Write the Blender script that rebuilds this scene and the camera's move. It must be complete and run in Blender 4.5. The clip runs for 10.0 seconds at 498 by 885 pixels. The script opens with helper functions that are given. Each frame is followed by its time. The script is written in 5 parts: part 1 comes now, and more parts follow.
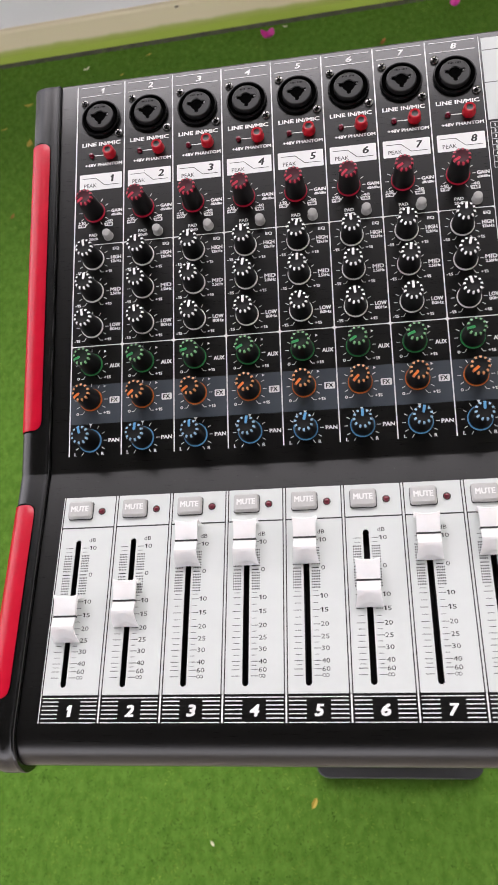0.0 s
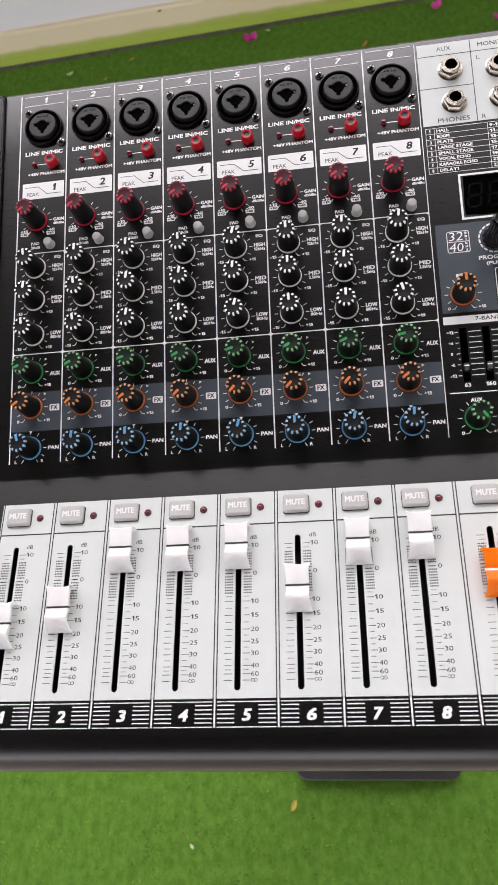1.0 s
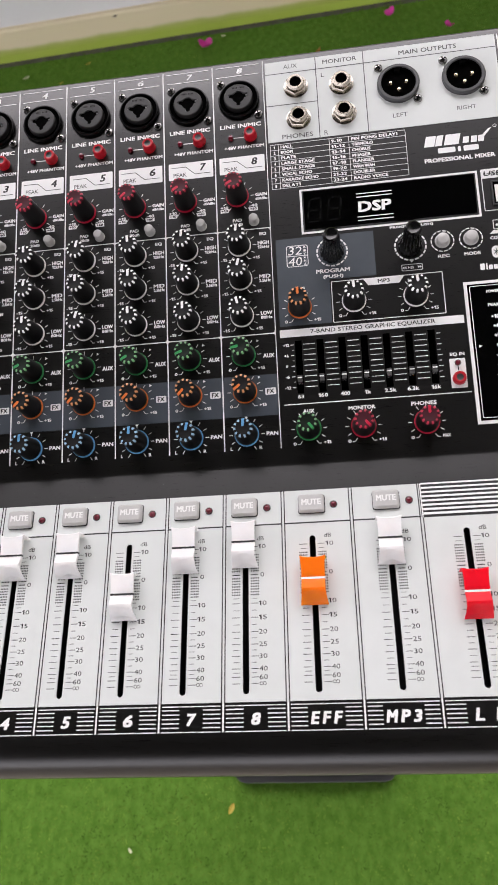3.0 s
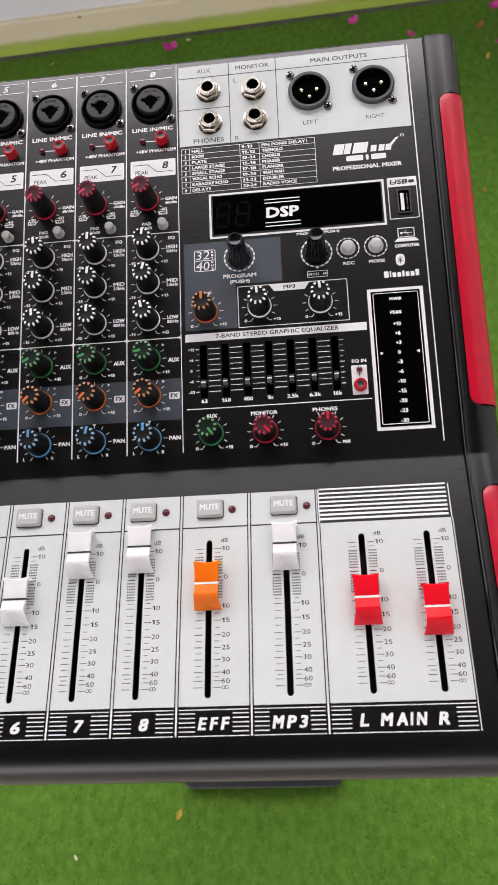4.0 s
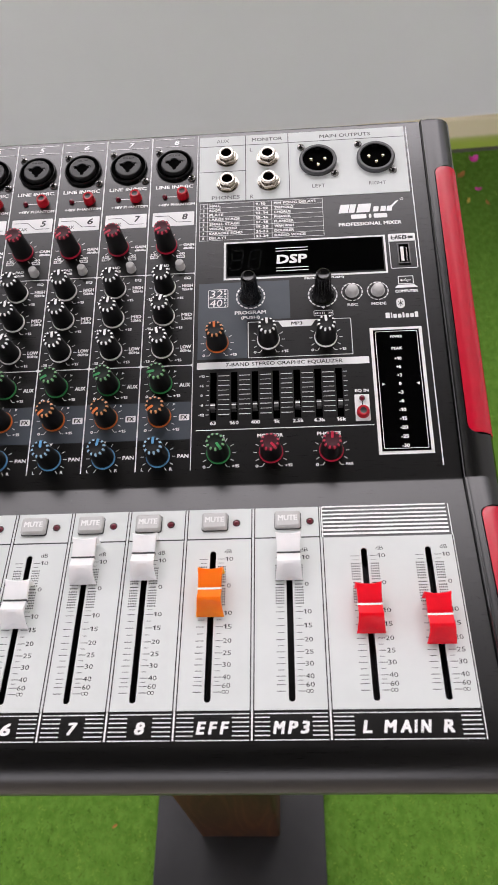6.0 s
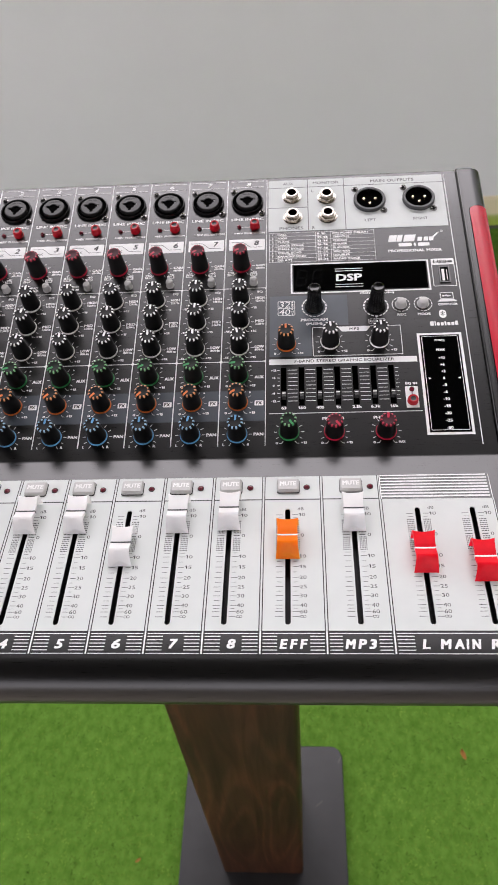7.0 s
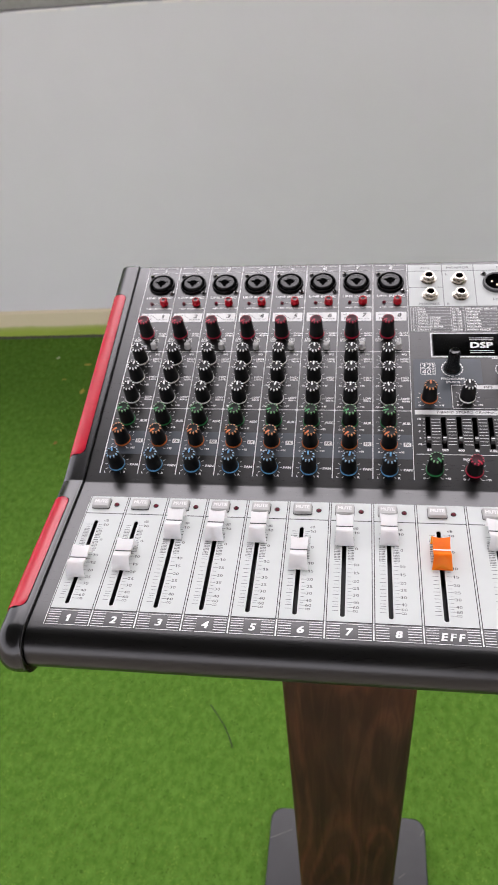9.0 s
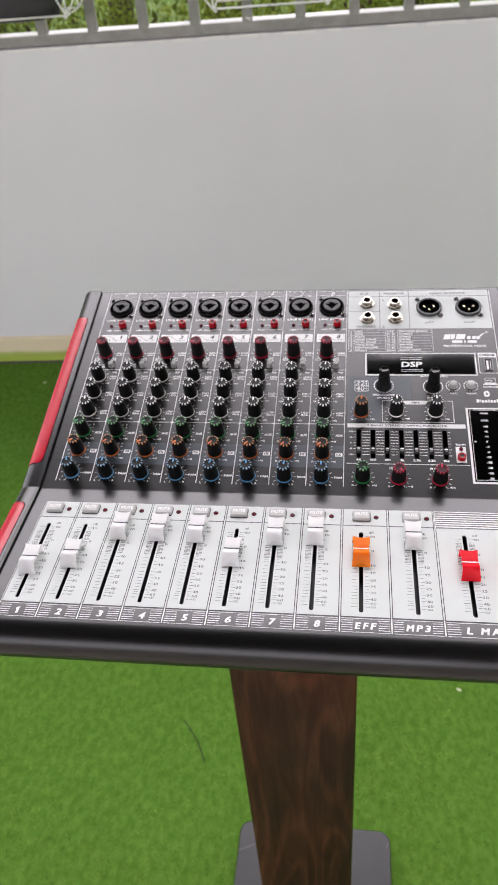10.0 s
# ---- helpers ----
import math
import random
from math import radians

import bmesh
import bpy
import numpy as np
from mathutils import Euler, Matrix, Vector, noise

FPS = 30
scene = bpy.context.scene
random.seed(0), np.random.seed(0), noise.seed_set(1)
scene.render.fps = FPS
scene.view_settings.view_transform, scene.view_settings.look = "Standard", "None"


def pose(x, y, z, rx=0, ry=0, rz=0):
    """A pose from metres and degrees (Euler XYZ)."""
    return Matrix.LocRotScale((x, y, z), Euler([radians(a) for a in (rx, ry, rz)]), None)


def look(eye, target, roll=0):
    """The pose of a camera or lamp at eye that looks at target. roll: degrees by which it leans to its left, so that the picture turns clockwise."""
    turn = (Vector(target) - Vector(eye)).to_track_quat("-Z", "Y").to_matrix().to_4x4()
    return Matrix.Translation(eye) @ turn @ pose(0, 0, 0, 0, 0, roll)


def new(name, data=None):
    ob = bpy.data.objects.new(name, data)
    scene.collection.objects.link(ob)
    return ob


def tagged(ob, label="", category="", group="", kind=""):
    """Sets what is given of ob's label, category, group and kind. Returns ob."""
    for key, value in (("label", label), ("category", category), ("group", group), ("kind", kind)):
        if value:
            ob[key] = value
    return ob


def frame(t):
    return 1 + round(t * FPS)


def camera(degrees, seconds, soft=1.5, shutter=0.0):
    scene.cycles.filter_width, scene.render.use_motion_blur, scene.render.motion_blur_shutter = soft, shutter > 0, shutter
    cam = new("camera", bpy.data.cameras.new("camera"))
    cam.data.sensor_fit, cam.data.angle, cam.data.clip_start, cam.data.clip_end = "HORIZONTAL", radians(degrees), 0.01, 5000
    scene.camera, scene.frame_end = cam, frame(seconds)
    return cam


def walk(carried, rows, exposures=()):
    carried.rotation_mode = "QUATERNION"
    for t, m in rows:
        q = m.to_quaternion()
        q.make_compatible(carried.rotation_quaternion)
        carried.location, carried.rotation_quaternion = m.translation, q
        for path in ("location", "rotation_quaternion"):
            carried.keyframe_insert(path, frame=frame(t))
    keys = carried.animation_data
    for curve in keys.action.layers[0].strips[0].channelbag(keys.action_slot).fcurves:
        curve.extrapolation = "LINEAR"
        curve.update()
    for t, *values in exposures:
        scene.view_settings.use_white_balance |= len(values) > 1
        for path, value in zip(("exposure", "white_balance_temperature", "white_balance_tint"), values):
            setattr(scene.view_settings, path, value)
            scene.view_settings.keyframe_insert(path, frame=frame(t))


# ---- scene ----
cam = camera(36.8, 10.0, soft=0.8)
cam.data.dof.use_dof, cam.data.dof.focus_distance, cam.data.dof.aperture_fstop = True, 0.45, 29.0
PATH = [
    (0, (0.1444, -0.0353, 1.312), (-0.1433, 0.818, -0.474), -19.99),
    (0.5, (0.1592, -0.0366, 1.3115), (-0.127, 0.816, -0.4667), -20.1),
    (1, (0.1778, -0.0341, 1.3107), (-0.104, 0.821, -0.4697), -20.03),
    (1.5, (0.199, -0.0332, 1.3115), (-0.0792, 0.825, -0.4743), -19.94),
    (2, (0.2166, -0.0349, 1.3129), (-0.0524, 0.825, -0.4719), -19.47),
    (2.2, (0.223, -0.0335, 1.3131), (-0.0378, 0.8251, -0.4818), -19.03),
    (3.3, (0.27, -0.0322, 1.3043), (0.0353, 0.8259, -0.4742), -17.55),
    (3.5, (0.2773, -0.0314, 1.3029), (0.0571, 0.826, -0.4863), -16.67),
    (4, (0.2957, -0.0324, 1.3019), (0.1124, 0.839, -0.4911), -14.01),
    (4.5, (0.307, -0.0328, 1.3027), (0.163, 0.878, -0.4747), -10.76),
    (4.7, (0.3078, -0.0359, 1.2989), (0.1789, 0.9028, -0.4676), -9.45),
    (5, (0.3022, -0.0435, 1.287), (0.1889, 0.94, -0.4533), -7.89),
    (5.2, (0.2983, -0.0481, 1.2835), (0.1845, 0.969, -0.4421), -7.45),
    (6.3, (0.2703, -0.1141, 1.2838), (0.1423, 1.117, -0.2917), -6.48),
    (6.5, (0.2606, -0.1328, 1.2872), (0.1435, 1.133, -0.2647), -5.56),
    (7, (0.2476, -0.1774, 1.3035), (0.1097, 1.154, -0.1856), -5.44),
    (7.2, (0.2369, -0.1891, 1.3093), (0.0862, 1.1648, -0.1562), -5.52),
    (7.5, (0.2179, -0.2046, 1.315), (0.0465, 1.181, -0.1177), -5.42),
    (8, (0.1841, -0.2207, 1.3235), (-0.0303, 1.204, -0.0625), -5.56),
    (8.2, (0.1746, -0.2265, 1.326), (-0.0589, 1.2096, -0.0376), -5.75),
    (8.5, (0.1703, -0.2397, 1.3313), (-0.0865, 1.218, -0.0072), -5.87),
    (9, (0.1818, -0.2716, 1.3414), (-0.0987, 1.216, 0.0374), -6.05),
    (9.2, (0.1895, -0.284, 1.347), (-0.0967, 1.216, 0.0527), -6.22),
    (9.5, (0.201, -0.2995, 1.354), (-0.0796, 1.216, 0.0781), -5.92),
    (10, (0.2306, -0.3119, 1.3582), (-0.0383, 1.225, 0.1095), -5.38),
]
walk(cam, [(t, look(eye, target, roll)) for t, eye, target, roll in PATH], exposures=[(0.0, 1.63, 6430, 19.5), (3.0, 1.52, 6430, 19.5), (6.0, 1.47, 6430, 20.0), (8.0, 1.49, 6360, 20.5), (10.0, 1.53, 6340, 20.0)])

# ---- world and light ----
SUN_AZ, SUN_EL = radians(-5.0), radians(46.0)   # the light comes from beyond the parapet
world = bpy.data.worlds.new("world")
scene.world = world
world.use_nodes = True
wn, wl = world.node_tree.nodes, world.node_tree.links
sky = wn.new("ShaderNodeTexSky")
sky.sky_type, sky.sun_disc = "NISHITA", False
sky.sun_elevation, sky.sun_rotation = SUN_EL, SUN_AZ
sky.air_density, sky.dust_density, sky.ozone_density = 1.0, 0.8, 1.0
veil = wn.new("ShaderNodeHueSaturation")       # thin overcast takes most of the blue out
veil.inputs["Saturation"].default_value = 0.03
wl.new(sky.outputs[0], veil.inputs["Color"])
wl.new(veil.outputs[0], wn["Background"].inputs["Color"])
wn["Background"].inputs["Strength"].default_value = 0.15

sun = new("sun", bpy.data.lights.new("sun", "SUN"))
sun.data.energy, sun.data.angle, sun.data.color = 0.95, radians(60), (1.0, 0.97, 0.93)
sun.matrix_world = look((0, 0, 5), (-math.sin(SUN_AZ) * math.cos(SUN_EL), -math.cos(SUN_AZ) * math.cos(SUN_EL), 5 - math.sin(SUN_EL)))


# ---- materials ----
def mat(name, color, rough=0.5, metal=0.0, spec=0.5, coat=0.0):
    m = bpy.data.materials.new(name)
    m.use_nodes = True
    b = m.node_tree.nodes["Principled BSDF"]
    b.inputs["Base Color"].default_value = (*color, 1)
    b.inputs["Roughness"].default_value = rough
    b.inputs["Metallic"].default_value = metal
    b.inputs["Specular IOR Level"].default_value = spec
    b.inputs["Coat Weight"].default_value = coat
    b.inputs["Coat Roughness"].default_value = 0.12
    return m


def node(m, kind, **values):
    n = m.node_tree.nodes.new(kind)
    for key, value in values.items():
        n.inputs[key].default_value = value
    return n


def link(m, a, b):
    m.node_tree.links.new(a, b)


def coords(m, stretch=(1, 1, 1)):
    tc = node(m, "ShaderNodeTexCoord")
    mp = node(m, "ShaderNodeMapping", Scale=stretch)
    link(m, tc.outputs["Object"], mp.inputs["Vector"])
    return mp.outputs[0]


def ramp(m, fac, stops):
    r = node(m, "ShaderNodeValToRGB")
    e = r.color_ramp.elements
    while len(e) < len(stops):
        e.new(0.5)
    for el, (pos, col) in zip(e, stops):
        el.position, el.color = pos, (*col, 1)
    link(m, fac, r.inputs[0])
    return r.outputs[0]


def textured(m, stretch, scale, stops, detail=4.0, bump=0.0, dist=0.001, rough=None):
    """Colour, and if asked relief and roughness, from one noise."""
    b = m.node_tree.nodes["Principled BSDF"]
    n = node(m, "ShaderNodeTexNoise", Scale=scale, Detail=detail, Roughness=0.6)
    link(m, coords(m, stretch), n.inputs["Vector"])
    if stops:
        link(m, ramp(m, n.outputs[0], stops), b.inputs["Base Color"])
    if bump:
        bp = node(m, "ShaderNodeBump", Strength=bump, Distance=dist)
        link(m, n.outputs[0], bp.inputs["Height"])
        link(m, bp.outputs[0], b.inputs["Normal"])
    if rough:
        mr = node(m, "ShaderNodeMapRange")
        mr.inputs["To Min"].default_value, mr.inputs["To Max"].default_value = rough
        link(m, n.outputs[0], mr.inputs["Value"])
        link(m, mr.outputs[0], b.inputs["Roughness"])
    return m


PANEL = textured(mat("panel_black", (0.005, 0.005, 0.005), 0.36, spec=0.65), (2, 100, 100), 40, [(0.3, (0.0016, 0.0015, 0.0014)), (0.7, (0.003, 0.0028, 0.0026))], bump=0.04, dist=0.0002, rough=(0.25, 0.32))
CHEEK = textured(mat("cheek_plastic", (0.012, 0.012, 0.013), 0.34, spec=0.65), (1, 1, 1), 900, [(0.3, (0.002, 0.002, 0.002)), (0.7, (0.0045, 0.0045, 0.0045))], bump=0.06, dist=0.0002, rough=(0.18, 0.28))
RED_INLAY = textured(mat("red_inlay", (0.45, 0.006, 0.03), 0.26, spec=0.45), (1, 1, 1), 60, [(0.3, (0.49, 0.004, 0.022)), (0.7, (0.57, 0.006, 0.027))])
WHITE_PLATE = textured(mat("white_print_plate", (0.74, 0.75, 0.76), 0.5, spec=0.3), (1, 1, 1), 45, [(0.3, (0.65, 0.68, 0.66)), (0.7, (0.69, 0.72, 0.7))], bump=0.03, dist=0.0002)
INK_WHITE = mat("white_ink", (0.87, 0.87, 0.86), 0.5)
WORD_PALE = mat("pale_word_ink", (0.8, 0.8, 0.78), 0.5)
INK_BLACK = mat("black_ink", (0.012, 0.012, 0.013), 0.45)
SCALE_INK = mat("scale_ink", (0.018, 0.018, 0.019), 0.32, spec=0.55)
INK_GREY = mat("grey_ink", (0.09, 0.092, 0.095), 0.5)
INK_SLATE = textured(mat("slate_ink", (0.045, 0.058, 0.072), 0.4), (1, 1, 1), 80, [(0.3, (0.05, 0.063, 0.077)), (0.7, (0.059, 0.072, 0.087))])
KNOB = textured(mat("knob_black", (0.0018, 0.0018, 0.0018), 0.4, spec=0.3), (1, 1, 1), 500, None, bump=0.05, dist=0.0002, rough=(0.36, 0.5))
SLOT = mat("slot_lining", (0.0012, 0.0012, 0.0012), 0.35, spec=0.16)
DARK = mat("dark_cavity", (0.0008, 0.0008, 0.0008), 0.9, spec=0.02)
SOCKET = textured(mat("socket_black", (0.002, 0.002, 0.0021), 0.36, spec=0.22), (1, 1, 1), 300, None, bump=0.05, dist=0.0003, rough=(0.17, 0.3))
STEEL = mat("nickel", (0.47, 0.43, 0.37), 0.22, 1.0)
SLIDER = mat("slider_grey", (0.16, 0.16, 0.16), 0.25, 0.6)
GLOSS_BLACK = mat("gloss_knob", (0.004, 0.004, 0.0042), 0.16, spec=0.4)
DARK_STEEL = mat("screw_steel", (0.13, 0.13, 0.13), 0.3, 1.0)
SCREW_STEEL = mat("bright_screw", (0.25, 0.245, 0.24), 0.24, 1.0)
FACE = textured(mat("socket_face_grey", (0.012, 0.012, 0.0122), 0.4, spec=0.4), (1, 1, 1), 300, None, bump=0.05, dist=0.0003, rough=(0.3, 0.42))
GOLD = mat("gold_pin", (0.85, 0.74, 0.52), 0.25, 1.0)
GLASS_BLACK = textured(mat("smoked_window", (0.0008, 0.0008, 0.001), 0.05, spec=0.45), (1, 1, 1), 45, None, detail=0.0, bump=0.06, dist=0.0008)
SEGMENT = mat("unlit_segment", (0.007, 0.0073, 0.0076), 0.05, spec=0.6)
MUTE_GREY = textured(mat("mute_grey", (0.5, 0.5, 0.48), 0.4), (1, 1, 1), 300, [(0.3, (0.47, 0.465, 0.45)), (0.7, (0.52, 0.515, 0.5))])
BTN_GREY = mat("button_grey", (0.5, 0.495, 0.48), 0.25)
RECESS = mat("button_hollow", (0.035, 0.03, 0.03), 0.4)
BTN_RED = mat("button_red", (0.42, 0.006, 0.015), 0.32, spec=0.35)
LED_RED = mat("led_red", (0.12, 0.004, 0.014), 0.12, coat=0.6)
WHITE_PL = mat("white_plastic", (0.86, 0.84, 0.82), 0.4)
CAP_WHITE = textured(mat("fader_white", (0.88, 0.86, 0.86), 0.4), (1, 1, 1), 200, [(0.3, (0.84, 0.825, 0.815)), (0.7, (0.88, 0.865, 0.855))])
CAP_ORANGE = textured(mat("fader_orange", (0.95, 0.19, 0.004), 0.4, spec=0.3), (1, 1, 1), 200, [(0.3, (0.98, 0.18, 0.001)), (0.7, (1.0, 0.205, 0.002))])
CAP_RED = textured(mat("fader_red", (0.74, 0.005, 0.016), 0.38, spec=0.35), (1, 1, 1), 200, [(0.3, (0.82, 0.004, 0.016)), (0.7, (0.9, 0.006, 0.02))])
for m, r in ((CAP_WHITE, (1.0, 0.9, 0.85)), (CAP_ORANGE, (1.0, 0.4, 0.1)), (CAP_RED, (1.0, 0.1, 0.08))):
    b = m.node_tree.nodes["Principled BSDF"]
    b.inputs["Subsurface Weight"].default_value, b.inputs["Subsurface Scale"].default_value = 0.5, 0.003
    b.inputs["Subsurface Radius"].default_value, b.inputs["Specular IOR Level"].default_value = r, 0.25
RED = mat("knob_red", (0.48, 0.009, 0.04), 0.35)
RED_DARK = mat("knob_dark_red", (0.055, 0.01, 0.016), 0.5, spec=0.22)
GREEN = mat("knob_green", (0.025, 0.26, 0.075), 0.35)
GREEN_DARK = mat("knob_dark_green", (0.003, 0.009, 0.004), 0.5, spec=0.22)
ORANGE = mat("knob_orange", (0.64, 0.155, 0.025), 0.35)
BLUE = mat("knob_blue", (0.1, 0.31, 0.55), 0.35)
KNOB_TOP = mat("knob_cap_black", (0.004, 0.004, 0.004), 0.5, spec=0.22)
RED_PIP = mat("pip_red", (0.46, 0.03, 0.06), 0.35)
GREEN_PIP = mat("pip_green", (0.17, 0.38, 0.18), 0.35)
ORANGE_PIP = mat("pip_orange", (0.62, 0.27, 0.11), 0.35)
BLUE_PIP = mat("pip_blue", (0.26, 0.42, 0.56), 0.35)
WALL = textured(mat("white_wall_paint", (0.76, 0.745, 0.74), 0.75), (1, 1, 1), 2.2, [(0.3, (0.765, 0.755, 0.77)), (0.7, (0.805, 0.795, 0.81))], detail=8, bump=0.08, dist=0.002)
CREAM = mat("skirting_cream", (0.62, 0.52, 0.34), 0.6)
CONCRETE = textured(mat("concrete", (0.2, 0.2, 0.19), 0.85), (1, 1, 1), 14, [(0.3, (0.55, 0.48, 0.4)), (0.7, (0.68, 0.61, 0.52))], detail=8, bump=0.3, dist=0.004)
GUTTER = textured(mat("gutter_grey", (0.07, 0.07, 0.065), 0.85), (1, 1, 1), 30, [(0.3, (0.07, 0.068, 0.06)), (0.7, (0.14, 0.138, 0.122))], detail=8, bump=0.4, dist=0.004)
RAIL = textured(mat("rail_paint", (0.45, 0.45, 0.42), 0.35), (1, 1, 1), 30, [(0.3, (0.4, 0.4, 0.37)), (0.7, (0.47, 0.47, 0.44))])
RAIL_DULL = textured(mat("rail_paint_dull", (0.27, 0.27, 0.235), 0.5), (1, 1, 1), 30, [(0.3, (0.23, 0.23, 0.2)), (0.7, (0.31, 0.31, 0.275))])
# skylight on the bottom rail's upper face, put into the colour as white
RAIL_LIT_TOP = mat("rail_lit_white", (0.85, 0.85, 0.82), 0.3)
TWIG = mat("twig_bark", (0.022, 0.034, 0.009), 0.85)
WIRE = mat("white_wire", (0.75, 0.75, 0.7), 0.4)
POT = textured(mat("dark_pot", (0.02, 0.02, 0.022), 0.5), (1, 1, 1), 20, [(0.3, (0.015, 0.015, 0.017)), (0.7, (0.03, 0.03, 0.032))])
PLATE = textured(mat("base_steel", (0.03, 0.03, 0.032), 0.5, 0.0, spec=0.55), (1, 1, 1), 9, [(0.3, (0.018, 0.018, 0.019)), (0.7, (0.034, 0.034, 0.035))], detail=8, bump=0.05, dist=0.001, rough=(0.3, 0.48))
ROOF = textured(mat("canopy_underside", (0.06, 0.055, 0.05), 0.8), (1, 1, 1), 3, [(0.3, (0.022, 0.02, 0.018)), (0.7, (0.034, 0.031, 0.028))])
BARK = textured(mat("bark", (0.1, 0.07, 0.045), 0.9), (1, 1, 0.3), 20, [(0.3, (0.06, 0.04, 0.03)), (0.7, (0.15, 0.11, 0.07))], bump=0.4, dist=0.01)

# the skirting carries a moss-green stain along its foot
mn = node(CREAM, "ShaderNodeTexNoise", Scale=18.0, Detail=6.0)
mc = node(CREAM, "ShaderNodeTexCoord")
ms = node(CREAM, "ShaderNodeSeparateXYZ")
link(CREAM, mc.outputs["Object"], mn.inputs["Vector"])
link(CREAM, mc.outputs["Object"], ms.inputs[0])
ma = node(CREAM, "ShaderNodeMath")
ma.operation = "MULTIPLY_ADD"
ma.inputs[1].default_value = -0.012
link(CREAM, mn.outputs[0], ma.inputs[0])
link(CREAM, ms.outputs["Z"], ma.inputs[2])
stain = ramp(CREAM, ma.outputs[0], [(0.0, (0.35, 0.47, 0.055)), (0.016, (0.44, 0.49, 0.13)), (0.026, (0.78, 0.68, 0.46)), (1.0, (0.82, 0.72, 0.51))])
link(CREAM, stain, CREAM.node_tree.nodes["Principled BSDF"].inputs["Base Color"])

# dark stained wood, grain along z
WOOD = mat("stained_wood", (0.1, 0.045, 0.025), 0.5, spec=0.18)
wv = node(WOOD, "ShaderNodeTexNoise", Scale=9.0, Detail=6.0, Distortion=2.2)
link(WOOD, coords(WOOD, (6.0, 6.0, 0.5)), wv.inputs["Vector"])
wb = node(WOOD, "ShaderNodeTexNoise", Scale=3.0, Detail=3.0)
link(WOOD, coords(WOOD, (1.5, 1.5, 0.8)), wb.inputs["Vector"])
grain = ramp(WOOD, wv.outputs[0], [(0.3, (0.044, 0.016, 0.008)), (0.45, (0.064, 0.024, 0.012)), (0.57, (0.088, 0.036, 0.019)), (0.72, (0.054, 0.02, 0.011))])
blot = ramp(WOOD, wb.outputs[0], [(0.36, (0.42, 0.5, 0.5)), (0.62, (1.2, 1.08, 1.0))])
# arched figure: contour rings of a smooth noise drawn out along the grain
wr = node(WOOD, "ShaderNodeTexNoise", Scale=5.0, Detail=1.5, Roughness=0.4)
link(WOOD, coords(WOOD, (2.6, 2.6, 0.36)), wr.inputs["Vector"])
wk = node(WOOD, "ShaderNodeMath")
wk.operation = "MULTIPLY"
wk.inputs[1].default_value = 95.0
link(WOOD, wr.outputs[0], wk.inputs[0])
wq = node(WOOD, "ShaderNodeMath")
wq.operation = "SINE"
link(WOOD, wk.outputs[0], wq.inputs[0])
rings = ramp(WOOD, wq.outputs[0], [(0.0, (0.72, 0.7, 0.68)), (0.55, (1.0, 1.0, 1.0)), (1.0, (1.3, 1.22, 1.16))])
wf = node(WOOD, "ShaderNodeMix")
wf.data_type, wf.blend_type = "RGBA", "MULTIPLY"
wf.inputs[0].default_value = 1.0
link(WOOD, blot, wf.inputs[6])
link(WOOD, rings, wf.inputs[7])
blot = wf.outputs[2]
wm = node(WOOD, "ShaderNodeMix")
wm.data_type, wm.blend_type = "RGBA", "MULTIPLY"
wm.inputs[0].default_value = 1.0
link(WOOD, grain, wm.inputs[6])
link(WOOD, blot, wm.inputs[7])
link(WOOD, wm.outputs[2], WOOD.node_tree.nodes["Principled BSDF"].inputs["Base Color"])
wp = node(WOOD, "ShaderNodeBump", Strength=0.15, Distance=0.001)
link(WOOD, wv.outputs[0], wp.inputs["Height"])
link(WOOD, wp.outputs[0], WOOD.node_tree.nodes["Principled BSDF"].inputs["Normal"])


def leafy(name, dark, light, rough=0.85):
    m = mat(name, light, rough, spec=0.06)
    g = node(m, "ShaderNodeNewGeometry")
    link(m, ramp(m, g.outputs["Random Per Island"], [(0.0, dark), (1.0, light)]), m.node_tree.nodes["Principled BSDF"].inputs["Base Color"])
    return m


TURF = textured(mat("turf_backing", (0.06, 0.16, 0.02), 0.95, spec=0.05), (1, 0.7, 1), 80, [(0.36, (0.078, 0.182, 0.02)), (0.64, (0.118, 0.252, 0.035))], detail=8, bump=0.25, dist=0.004)
BLADE = leafy("turf_blade", (0.092, 0.19, 0.023), (0.137, 0.253, 0.035))
# broad, soft patches of lighter and darker pile
bn = node(BLADE, "ShaderNodeTexNoise", Scale=13.0, Detail=6.0, Roughness=0.6)
link(BLADE, coords(BLADE), bn.inputs["Vector"])
bx = node(BLADE, "ShaderNodeMix")
bx.data_type, bx.blend_type = "RGBA", "MULTIPLY"
bx.inputs[0].default_value = 1.0
bb = BLADE.node_tree.nodes["Principled BSDF"]
link(BLADE, bb.inputs["Base Color"].links[0].from_socket, bx.inputs[6])
link(BLADE, ramp(BLADE, bn.outputs[0], [(0.38, (0.66, 0.71, 0.62)), (0.62, (1.26, 1.18, 1.22))]), bx.inputs[7])
